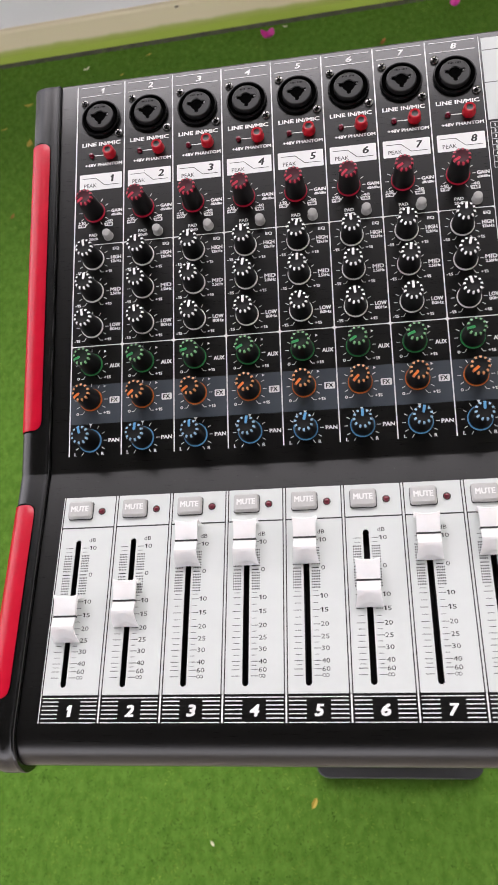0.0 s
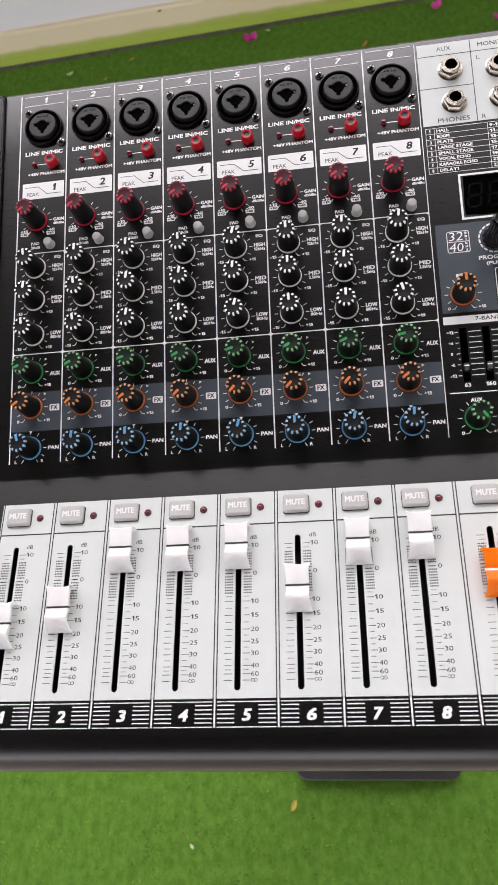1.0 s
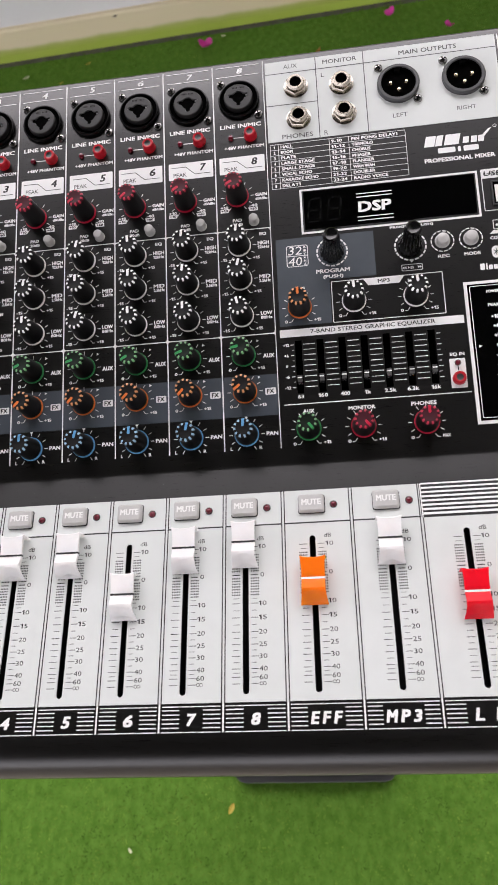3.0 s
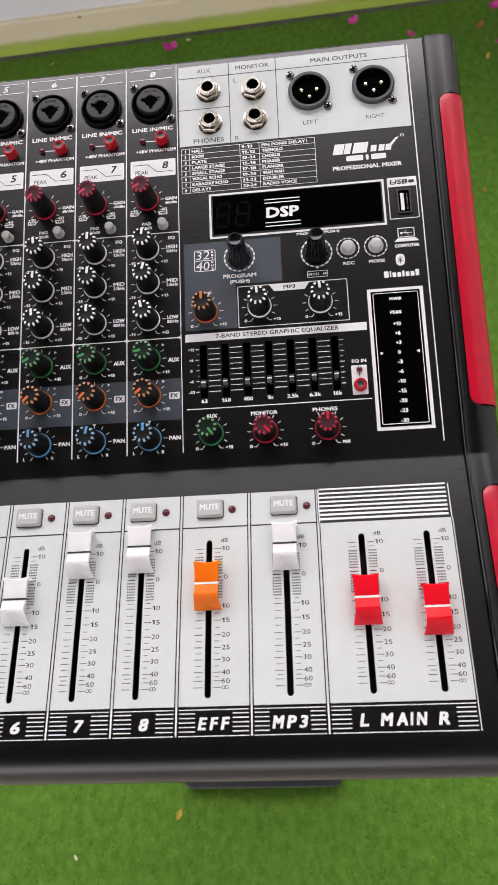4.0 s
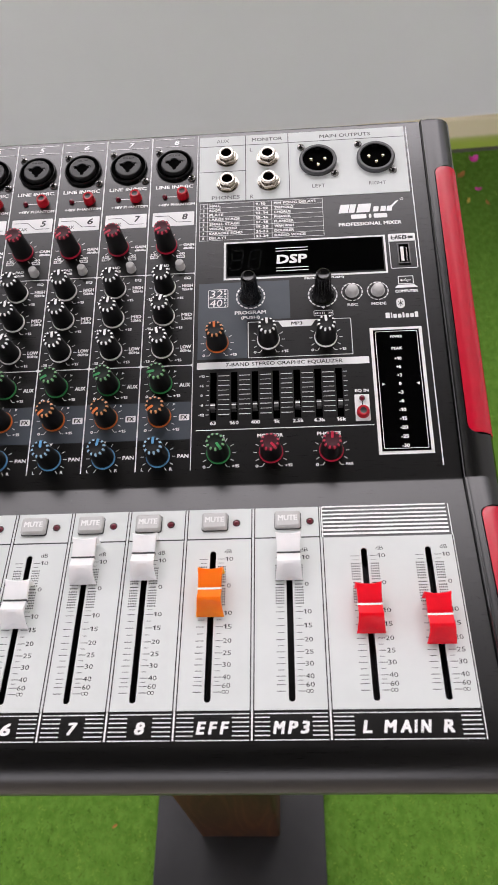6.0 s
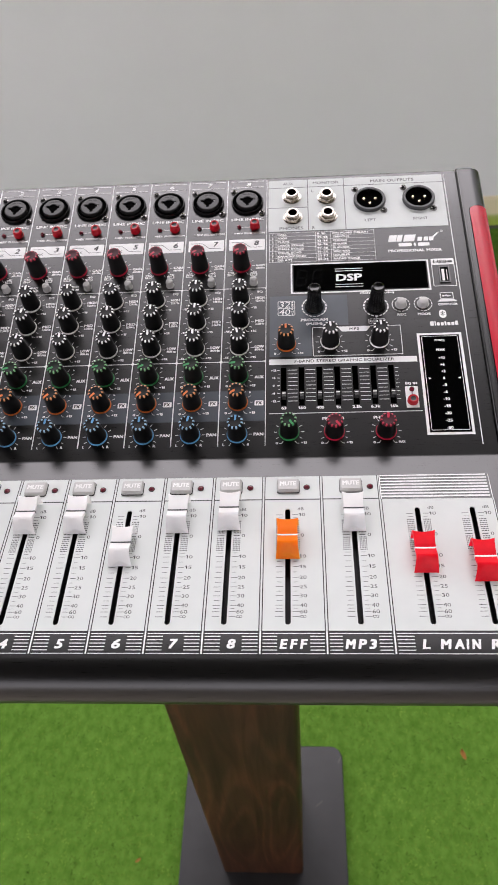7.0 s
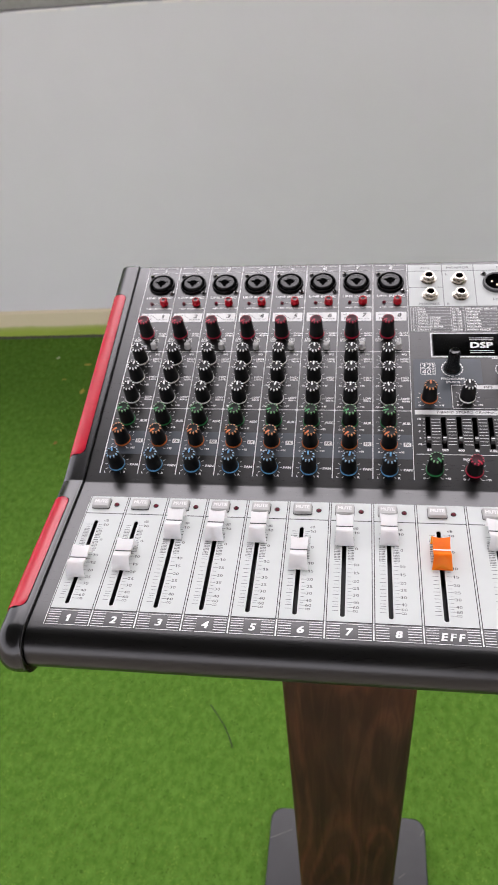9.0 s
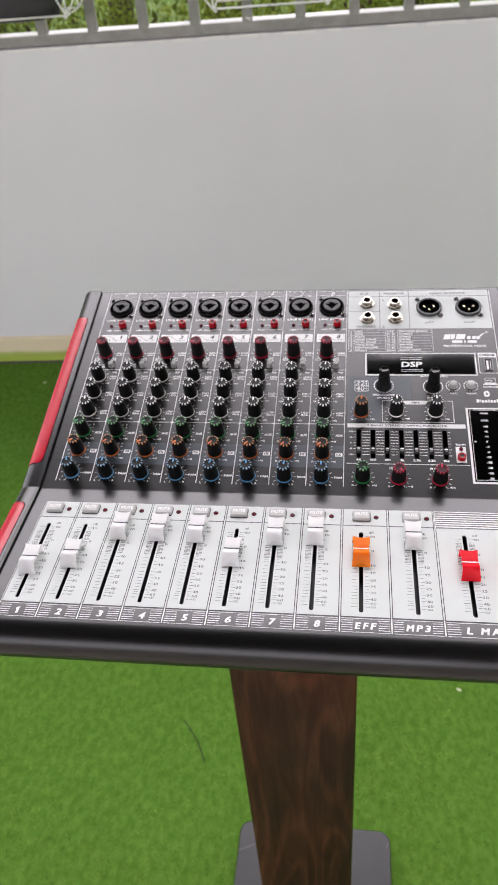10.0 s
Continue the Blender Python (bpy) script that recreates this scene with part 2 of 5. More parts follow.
# and the finer mottle of tufts bent this way and that
bf = node(BLADE, "ShaderNodeTexNoise", Scale=60.0, Detail=4.0, Roughness=0.6)
link(BLADE, coords(BLADE, (1.0, 0.7, 1.0)), bf.inputs["Vector"])
by = node(BLADE, "ShaderNodeMix")
by.data_type, by.blend_type = "RGBA", "MULTIPLY"
by.inputs[0].default_value = 1.0
link(BLADE, bx.outputs[2], by.inputs[6])
link(BLADE, ramp(BLADE, bf.outputs[0], [(0.4, (0.55, 0.61, 0.5)), (0.6, (1.5, 1.37, 1.5))]), by.inputs[7])
link(BLADE, by.outputs[2], bb.inputs["Base Color"])
HEDGE = leafy("leaf_green", (0.17, 0.25, 0.035), (0.36, 0.45, 0.08))
# darker and lighter clumps
hn = node(HEDGE, "ShaderNodeTexNoise", Scale=7.0, Detail=3.0)
link(HEDGE, coords(HEDGE), hn.inputs["Vector"])
hx = node(HEDGE, "ShaderNodeMix")
hx.data_type, hx.blend_type = "RGBA", "MULTIPLY"
hx.inputs[0].default_value = 1.0
hb = HEDGE.node_tree.nodes["Principled BSDF"]
link(HEDGE, hb.inputs["Base Color"].links[0].from_socket, hx.inputs[6])
link(HEDGE, ramp(HEDGE, hn.outputs[0], [(0.38, (0.52, 0.54, 0.5)), (0.62, (1.32, 1.25, 1.18))]), hx.inputs[7])
link(HEDGE, hx.outputs[2], hb.inputs["Base Color"])
LAWN = textured(mat("lawn", (0.1, 0.17, 0.03), 0.95, spec=0.1), (1, 1, 1), 4, [(0.3, (0.05, 0.1, 0.015)), (0.7, (0.16, 0.24, 0.04))], detail=10, bump=0.5, dist=0.03)
PETAL = leafy("petal_pink", (0.6, 0.03, 0.3), (0.75, 0.12, 0.42))
LEAF_Y = leafy("leaf_yellow", (0.5, 0.36, 0.06), (0.62, 0.5, 0.12))
LEAF_B = leafy("leaf_brown", (0.3, 0.14, 0.04), (0.42, 0.2, 0.06))
LEAF_W = leafy("leaf_pale", (0.6, 0.62, 0.4), (0.7, 0.7, 0.5))


# ---- mesh helpers: millimetres in, metres out ----
class Shape:
    def __init__(self):
        self.v, self.f = [], []

    def add(self, verts, faces):
        n = len(self.v)
        self.v += [tuple(p) for p in verts]
        self.f += [tuple(i + n for i in f) for f in faces]
        return self

    def box(self, x0, x1, y0, y1, z0, z1, top=1.0):
        """A block; top < 1 draws its upper face in."""
        cx, cy = (x0 + x1) / 2, (y0 + y1) / 2
        a = [(x0, y0, z0), (x1, y0, z0), (x1, y1, z0), (x0, y1, z0)]
        b = [(cx + (x - cx) * top, cy + (y - cy) * top, z1) for x, y, _ in a]
        return self.add(a + b, [(3, 2, 1, 0), (4, 5, 6, 7)] + [(i, (i + 1) % 4, (i + 1) % 4 + 4, i + 4) for i in range(4)])

    def rect(self, x0, x1, y0, y1, z):
        return self.add([(x0, y0, z), (x1, y0, z), (x1, y1, z), (x0, y1, z)], [(0, 1, 2, 3)])

    def line(self, x0, y0, x1, y1, w, z):
        d = math.hypot(x1 - x0, y1 - y0)
        nx, ny = -(y1 - y0) / d * w / 2, (x1 - x0) / d * w / 2
        return self.add([(x0 - nx, y0 - ny, z), (x1 - nx, y1 - ny, z), (x1 + nx, y1 + ny, z), (x0 + nx, y0 + ny, z)], [(0, 1, 2, 3)])

    def frame_rect(self, x0, x1, y0, y1, w, z, r=0.0):
        """The outline of a rectangle, with corners rounded by r."""
        out, inn = rounded(x0, x1, y0, y1, max(r, 0.01)), rounded(x0 + w, x1 - w, y0 + w, y1 - w, max(r - w, 0.01))
        n = len(out)
        return self.add([(x, y, z) for x, y in out + inn], [(i, (i + 1) % n, (i + 1) % n + n, i + n) for i in range(n)])

    def plate(self, outline, z0, z1, bevel=0.0):
        """A prism over an outline that runs anticlockwise, its upper edge chamfered."""
        n = len(outline)
        cx, cy = sum(p[0] for p in outline) / n, sum(p[1] for p in outline) / n
        rings = [[(x, y, z0) for x, y in outline], [(x, y, z1 - bevel) for x, y in outline]]
        if bevel:
            w = max(abs(p[0] - cx) for p in outline)
            h = max(abs(p[1] - cy) for p in outline)
            rings.append([(cx + (x - cx) * (1 - bevel / w), cy + (y - cy) * (1 - bevel / h), z1) for x, y in outline])
        k = len(rings)
        faces = [(j * n + i, j * n + (i + 1) % n, (j + 1) * n + (i + 1) % n, (j + 1) * n + i) for j in range(k - 1) for i in range(n)]
        return self.add([p for ring in rings for p in ring], faces + [tuple(range((k - 1) * n, k * n)), tuple(range(n - 1, -1, -1))])

    def lathe(self, profile, n=24, cx=0.0, cy=0.0, flutes=0, depth=0.0, close=True):
        """Turned round z: profile is (radius, z) from the outside up and in; flutes dent the wall."""
        rings = []
        for r, z in profile:
            rings.append([(cx + math.cos(a) * q, cy + math.sin(a) * q, z) for i in range(n) for a in (2 * math.pi * i / n,)
                          for q in (r - (depth if flutes and i % (n // flutes) == 0 else 0),)])
        k = len(rings)
        faces = [(j * n + i, j * n + (i + 1) % n, (j + 1) * n + (i + 1) % n, (j + 1) * n + i) for j in range(k - 1) for i in range(n)]
        return self.add([p for ring in rings for p in ring], faces + ([tuple(range((k - 1) * n, k * n))] if close else []))

    def ring(self, angles, outer, inner, z, wall=0.0, floor=False):
        """A flat face between two outlines in polar form; wall: the depth of the inner edge."""
        n = len(angles)
        a = [(*outer(t), z) for t in angles]
        b = [(*inner(t), z) for t in angles]
        faces = [(i, (i + 1) % n, (i + 1) % n + n, i + n) for i in range(n)]
        pts = a + b
        if wall:
            pts += [(x, y, z - wall) for x, y, _ in b]
            faces += [(i + n, (i + 1) % n + n, (i + 1) % n + 2 * n, i + 2 * n) for i in range(n)]
            if floor:
                faces.append(tuple(range(2 * n, 3 * n)))
        return self.add(pts, faces)

    def tube(self, points, r, n=8):
        """A round bar along points."""
        pts = [Vector(p) for p in points]
        rings = []
        for i, p in enumerate(pts):
            d = (pts[min(i + 1, len(pts) - 1)] - pts[max(i - 1, 0)]).normalized()
            u = d.orthogonal().normalized()
            w = d.cross(u)
            rings.append([p + (u * math.cos(2 * math.pi * k / n) + w * math.sin(2 * math.pi * k / n)) * r for k in range(n)])
        m = len(rings)
        faces = [(j * n + i, j * n + (i + 1) % n, (j + 1) * n + (i + 1) % n, (j + 1) * n + i) for j in range(m - 1) for i in range(n)]
        return self.add([p for q in rings for p in q], faces + [tuple(range(n - 1, -1, -1)), tuple(range((m - 1) * n, m * n))])

    def text(self, string, cx, cy, width, height, z, shear=0.0, bold=0.02, align="C"):
        """Letters of the built-in font, fitted to a width and a height about cx, cy. align L: cx is their left end."""
        v, f = glyphs(string, shear, 0.0)
        x0, y0 = min(p[0] for p in v), min(p[1] for p in v)
        w, h = max(p[0] for p in v) - x0, max(p[1] for p in v) - y0
        left = cx if align == "L" else cx - width / 2
        e = min(bold * 3.2, 0.056) * height
        for i, (dx, dy) in enumerate(((-e, -e * 0.7), (e, -e * 0.7), (-e, e * 0.7), (e, e * 0.7)) if e > 0 else ((0, 0),)):
            self.add([(left + e + dx + (x - x0) / w * (width - 2 * e), cy - height / 2 + e + dy + (y - y0) / h * (height - 2 * e), z + 0.004 * i) for x, y in v], f)
        return self

    def mapped(self, fn):
        s = Shape()
        s.v, s.f = [tuple(fn(*p)) for p in self.v], self.f
        return s

    def mesh(self, name, *mats, angle=35, smooth=True):
        me = bpy.data.meshes.new(name)
        me.from_pydata([(x * 0.001, y * 0.001, z * 0.001) for x, y, z in self.v], [], self.f)
        for m in mats:
            me.materials.append(m)
        if smooth:
            me.polygons.foreach_set("use_smooth", [True] * len(me.polygons))
            me.set_sharp_from_angle(angle=radians(angle))
        me.validate()
        return me


GLYPHS = {}


def glyphs(string, shear, bold):
    key = (string, shear, bold)
    if string == "1" and key not in GLYPHS:         # a heavier one with a flag
        pts = [(0.2, 0), (0.44, 0), (0.44, 0.7), (0.27, 0.7), (0.04, 0.54), (0.04, 0.4), (0.2, 0.48)]
        GLYPHS[key] = ([(x + shear * y, y) for x, y in pts], [(0, 1, 2, 3, 6), (3, 4, 5, 6)])
    if "1" in string and len(string) > 1 and " " not in string and key not in GLYPHS:
        vs, fs, x = [], [], 0.0                     # set letter by letter, closed up round the ones
        for ch in string:
            v, f = glyphs(ch, shear, bold) if ch != "1" else ([(0.17, 0), (0.3, 0), (0.3, 0.7), (0.18, 0.7), (0.03, 0.58), (0.03, 0.46), (0.17, 0.55)], [(0, 1, 2, 3, 6), (3, 4, 5, 6)])
            lo, hi = min(p[0] for p in v), max(p[0] for p in v)
            fs += [tuple(i + len(vs) for i in q) for q in f]
            vs += [(p[0] - lo + x, p[1]) for p in v]
            x += hi - lo + 0.13
        GLYPHS[key] = (vs, fs)
    if key not in GLYPHS:
        cu = bpy.data.curves.new("letters", "FONT")
        cu.body, cu.shear, cu.offset, cu.resolution_u, cu.fill_mode = string, shear, bold, 2, "FRONT"
        ob = bpy.data.objects.new("letters", cu)
        me = ob.to_mesh()
        GLYPHS[key] = ([(v.co.x, v.co.y) for v in me.vertices], [tuple(p.vertices) for p in me.polygons])
        ob.to_mesh_clear()
        bpy.data.objects.remove(ob)
        bpy.data.curves.remove(cu)
    return GLYPHS[key]


def rounded(x0, x1, y0, y1, r, n=5):
    out = []
    for cx, cy, a in ((x1 - r, y0 + r, -90), (x1 - r, y1 - r, 0), (x0 + r, y1 - r, 90), (x0 + r, y0 + r, 180)):
        out += [(cx + r * math.cos(radians(a + 90 * i / n)), cy + r * math.sin(radians(a + 90 * i / n))) for i in range(n + 1)]
    return out


def circle(r, n=24, cx=0.0, cy=0.0):
    return [(cx + r * math.cos(2 * math.pi * i / n), cy + r * math.sin(2 * math.pi * i / n)) for i in range(n)]


def thing(name, base, label, category, group="", kind=""):
    """An Empty at its base, to hold a thing's parts."""
    e = new(name)
    e.empty_display_size = 0.05
    e.matrix_basis = Matrix.Translation(base)
    return tagged(e, label, category, group, kind)


PRINTS = ("engraving", "knob_dots", "panel_rule", "scale_print", "number_strip", "stripe_print", "channel_print", "channel_ink", "panel_lettering", "effect_table", "maker_print",
          "control_print", "control_ink", "button_word", "display_word", "word_print", "dust", "equalizer_print", "meter_print", "socket_word", "display_digit")   # fine print, too small to pick apart


def part(name, me, parent, m=None, label=""):
    """One mesh object: m is its place in the world under a thing, or in its parent part's space."""
    ob = new(name, me)
    ob.parent = parent
    m = m or Matrix()
    ob.matrix_basis = parent.matrix_basis.inverted() @ m if parent.type == "EMPTY" else m
    return tagged(ob, label, kind="stuff" if name in PRINTS else "")


# ---- the terrace: ground, turf, parapet, canopy ----
WALL_TURN = 2.1                                   # the parapet is not quite square to the mixer
WALL_M = pose(-0.78, 1.827, 0, 0, 0, WALL_TURN)   # its foot: x along the wall, y through it


def structure(name, me, m=None, label="", category=""):
    ob = new(name, me)
    ob.matrix_basis = m or Matrix()
    return tagged(ob, label, category, kind="structure")


s = Shape()
s.add([(-60000, -60000, -8), (60000, -60000, -8), (60000, 60000, -8), (-60000, 60000, -8)], [(0, 1, 2, 3)])
structure("ground", s.mesh("ground", CONCRETE), label="bare grey concrete floor under the turf", category="ground")

s = Shape()
nx, ny = 60, 48
for j in range(ny + 1):
    for i in range(nx + 1):
        x, y = -4600 + 7970 * i / nx, -2190 + 2143 * j / ny
        s.v.append((x, y, 0.4 * noise.noise((x / 260, y / 260, 0)) + 1.0))
s.f = [(j * (nx + 1) + i, j * (nx + 1) + i + 1, (j + 1) * (nx + 1) + i + 1, (j + 1) * (nx + 1) + i) for j in range(ny) for i in range(nx)]
structure("turf_mat", s.mesh("turf_mat", TURF), WALL_M, "green artificial turf laid up to the wall", "artificial turf")

s = Shape().box(-4600, 5400, -60, 0, -8, -3)
structure("gutter", s.mesh("gutter", GUTTER), WALL_M, "dark grey gap between turf and skirting", "gap")

# the pile: short leaning blades, thickest where the walk sees the floor
rng = np.random.default_rng(4)


def pile(count, x0, x1, y0, y1, tall, wide):
    p = np.stack([rng.uniform(x0, x1, count), rng.uniform(y0, y1, count), np.full(count, -0.0008)], 1)
    a = rng.uniform(0, 2 * np.pi, count)
    lean = rng.normal(0, 1.5, (count, 2)) + np.array([0.15, -0.5])
    h = tall * rng.uniform(0.6, 1.15, count)
    side = np.stack([np.cos(a), np.sin(a), 0 * a], 1) * (wide * rng.uniform(0.7, 1.3, count))[:, None]
    tip = p + np.stack([lean[:, 0] * h, lean[:, 1] * h, h], 1)
    mid = p + np.stack([lean[:, 0] * h * 0.35, lean[:, 1] * h * 0.35, h * 0.6], 1)
    return np.stack([p - side, p + side, mid + side * 0.8, mid - side * 0.8, tip], 1)


far = pile(90000, -5.4, 2.58, -0.35, 2.1, 0.0045, 0.0024)
far = far[np.abs(far[:, 4, 0] - 0.05) > 1.19]
blades = np.concatenate([pile(460000, -1.15, 1.25, -0.35, 1.9, 0.003, 0.0012), far])
edge = 1.785 + 0.0367 * (blades[:, 4, 0] + 0.78)       # the mat is cut along the wall
blades = blades[blades[:, 4, 1] < edge - 0.006 + rng.normal(0, 0.006, len(blades))]
n = len(blades)
me = bpy.data.meshes.new("turf_pile")
base = np.arange(n)[:, None] * 5
loops = np.concatenate([base + np.array([0, 1, 2, 3]), base + np.array([3, 2, 4])], 1).ravel()
me.vertices.add(n * 5)
me.vertices.foreach_set("co", blades.reshape(-1).astype(np.float32))
me.loops.add(n * 7)
me.loops.foreach_set("vertex_index", loops.astype(np.int32))
me.polygons.add(n * 2)
starts = (np.arange(n)[:, None] * 7 + np.array([0, 4])).ravel()
me.polygons.foreach_set("loop_start", starts.astype(np.int32))
me.update(calc_edges=True)
me.materials.append(BLADE)
grass = new("turf_pile", me)
tagged(grass, "short bright green artificial grass pile", "artificial turf", kind="stuff")

s = Shape().box(-4600, 5400, 0, 120, -8, 965)
structure("wall_parapet", s.mesh("wall_parapet", WALL), WALL_M, "plain white-painted low parapet wall", "wall")
s = Shape().add([(x, y, z) for x in (-4600, 5400) for y, z in ((-25, -5), (-12, 9), (-12, 76), (-9, 81), (-0.5, 83), (-0.5, -6))],
                [(k, k + 6, k + 7, k + 1) for k in range(4)] + [(5, 4, 10, 11), (0, 1, 2, 3, 4, 5), (11, 10, 9, 8, 7, 6)])
structure("baseboard", s.mesh("baseboard", CREAM, angle=20), WALL_M, "cream skirting with a moss-green stained foot", "skirting")
# broken bead of sealant along the top edge of the wall
s = Shape()
x = -1500.0
while x < 2200:
    w = rng.uniform(15, 110)
    s.box(x, x + w, rng.uniform(-4.6, -2.4), 9, 961 + rng.uniform(-1.2, 1.2), 966.6 + rng.uniform(-0.6, 0.5), 0.97)
    x += w + rng.uniform(4, 50)
structure("trim", s.mesh("trim", WHITE_PL), WALL_M, "broken bead of white sealant along the wall top", "sealant")

# high canopy over the camera
s = Shape().box(-8000, 2760, -13000, 3350, 7000, 7120)
structure("ceiling", s.mesh("ceiling", ROOF), label="dark underside of the terrace canopy", category="ceiling")
for px in (-7700, -2500):
    s = Shape().box(px - 120, px + 120, -12900, -12660, -8, 7000)
    structure("canopy_post", s.mesh("canopy_post", CONCRETE), label="grey concrete post carrying the canopy", category="post")

# unseen wall, added to cut the light from the right so the parapet dims there
s = Shape().box(2600, 2760, -13000, 1950, -8, 7000)
structure("wall_light_block", s.mesh("wall_light_block", WALL), label="plain white-painted wall out of view, added to block light from the right", category="wall")

# ---- railing on the parapet ----
RAIL_LABEL = "grey-painted metal railing standing on the parapet"
rail = thing("railing", WALL_M @ Vector((0.8, 0.05, 0.967)), RAIL_LABEL, "railing")
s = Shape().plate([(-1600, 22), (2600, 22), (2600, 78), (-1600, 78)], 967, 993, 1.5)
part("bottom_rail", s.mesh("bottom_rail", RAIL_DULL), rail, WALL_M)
# thin white strip over the grey rail, painted bright to look sky-lit
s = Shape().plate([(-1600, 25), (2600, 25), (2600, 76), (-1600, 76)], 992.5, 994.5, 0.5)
part("rail_lit_top", s.mesh("rail_lit_top", RAIL_LIT_TOP), rail, WALL_M, "upper face of the bottom rail, whitened as if lit by the sky")
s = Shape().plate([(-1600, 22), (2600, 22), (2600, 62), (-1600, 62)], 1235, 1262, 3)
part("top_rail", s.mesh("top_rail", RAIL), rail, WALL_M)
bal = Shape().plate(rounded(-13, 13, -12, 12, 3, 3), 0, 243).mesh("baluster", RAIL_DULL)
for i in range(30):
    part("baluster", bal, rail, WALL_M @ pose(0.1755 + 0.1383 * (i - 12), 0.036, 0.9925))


def wire_basket(x, z, pot):
    """A white wire basket hung on the railing, with or without a pot in it; z is its lower ring."""
    m = WALL_M @ pose(x, -0.085, z)
    t = thing("wire_basket", m.translation, "white wire flower basket hung on the railing", "flower basket", "baskets on the railing")
    r, h = 2.3, 150
    low = [(-140, -55), (140, -55), (140, 55), (-140, 55)]
    top = [(-182, -72), (182, -72), (182, 72), (-182, 72)]
    for z0, ring in ((0, low), (h, top)):
        s = Shape().tube([(a, b, z0) for a, b in ring + ring[:1]], r)
        part("wire_ring", s.mesh("wire_ring", WIRE), t, m)
    for (a, b), (c, d) in zip(low, top):
        part("wire_upright", Shape().tube([(a, b, 0), (c * 0.98, d * 0.98, 52), (c, d, h)], r).mesh("wire_upright", WIRE), t, m)
        part("wire_upright", Shape().tube([(a, b, 0), (a * 0.93, b, h)], r).mesh("wire_upright", WIRE), t, m)
    for a in (-1, 1):
        part("wire_strut", Shape().tube([(a * 136, -55, 0), (a * 70, -66, h)], r).mesh("wire_strut", WIRE), t, m)
        part("wire_foot", Shape().lathe([(4, -7), (4.6, -3), (3, 0)], 10, a * 134, -55).mesh("wire_foot", WIRE), t, m)
        part("hook", Shape().tube([(a * 120, 72, h), (a * 120, 92, h + 30), (a * 120, 102, 1268 - z * 1000), (a * 120, 150, 1268 - z * 1000), (a * 120, 152, 1240 - z * 1000)], r).mesh("hook", WIRE), t, m)
    if pot:
        q = thing("flower_pot", m @ Vector((0, 0, -0.012)), "dark plastic oval flower pot in a wire basket", "flower pot")
        s = Shape().lathe([(70, -12), (104, -8), (118, 30), (128, 150), (134, 152), (134, 166), (124, 166), (120, 150)], 40).mapped(lambda x, y, z: (x, y * 0.42, z))
        part("pot", s.mesh("pot", POT), q, m)
        s = Shape().lathe([(122, 152), (60, 158), (6, 160)], 24).mapped(lambda x, y, z: (x, y * 0.42, z))
        part("soil", s.mesh("soil", BARK), q, m)


wire_basket(0.165, 1.059, True)
wire_basket(0.803, 1.051, False)
s = Shape().box(-9, 9, -4, 4, 0, 3).box(-3, 3, -3, 3, -8, 2)
clip = new("wire_clip", s.mesh("wire_clip", WIRE))
clip.matrix_basis = WALL_M @ pose(0.735, 0.026, 0.999, 12, 0, 45)
tagged(clip, "small white clip caught on the bottom rail", "clip")

s = Shape()
s.add([(-60000, 121, -6), (60000, 121, -6), (60000, 57000, -6), (-60000, 57000, -6)], [(0, 1, 2, 3)])
structure("lawn", s.mesh("lawn", LAWN), WALL_M, "rough green lawn beyond the wall", "lawn")


# ---- greenery beyond the railing ----
def leaf_cloud(count, fn, size):
    """Many small folded leaves round centres that fn gives."""
    s = Shape()
    for _ in range(count):
        c = Vector(fn())
        q = Euler((random.uniform(0, 6.3), random.uniform(0, 6.3), random.uniform(0, 6.3))).to_matrix()
        k = size * random.uniform(0.6, 1.4)
        s.add([c + q @ Vector(p) * k for p in ((-1, 0, 0), (0, -0.4, 0.12), (1, 0, 0), (0, 0.4, 0.12), (0, 0, -0.02))], [(0, 1, 4), (1, 2, 4), (2, 3, 4), (3, 0, 4)])
    return s


def shrub(x, y, high, wide, label):
    t = thing("shrub", (x, y, -0.008), label, "shrub", "shrubs beyond the railing")
    clumps = [(random.gauss(0, wide * 0.45), random.gauss(0, wide * 0.4), random.uniform(0.25, 1.0) * high) for _ in range(16)]
    s = Shape()
    for cx, cy, cz in clumps:
        s.tube([(0, 0, 0), (cx * 300, cy * 300, cz * 420), (cx * 1000, cy * 1000, cz * 1000)], 9, 6)
    part("stem", s.mesh("stem", BARK), t, pose(x, y, -0.008))

    def at():
        cx, cy, cz = random.choice(clumps)
        return ((cx + random.gauss(0, 0.11)) * 1000, (cy + random.gauss(0, 0.11)) * 1000, (cz + random.gauss(0, 0.1)) * 1000)
    part("crown", leaf_cloud(9000, at, 13).mesh("crown", HEDGE, smooth=False), t, pose(x, y, -0.008))


random.seed(7)
for i in range(11):
    shrub(-3.2 + i * 0.72 + random.uniform(-0.15, 0.15), 3.5 + random.uniform(-0.35, 0.6), random.uniform(0.8, 1.3), random.uniform(0.6, 0.8), "loose green shrub growing beyond the railing")
for i in range(6):
    shrub(-4.2 + i * 1.7 + random.uniform(-0.3, 0.3), 5.6 + random.uniform(-0.5, 0.8), random.uniform(1.5, 2.1), 1.0, "tall sunlit shrub growing beyond the railing")


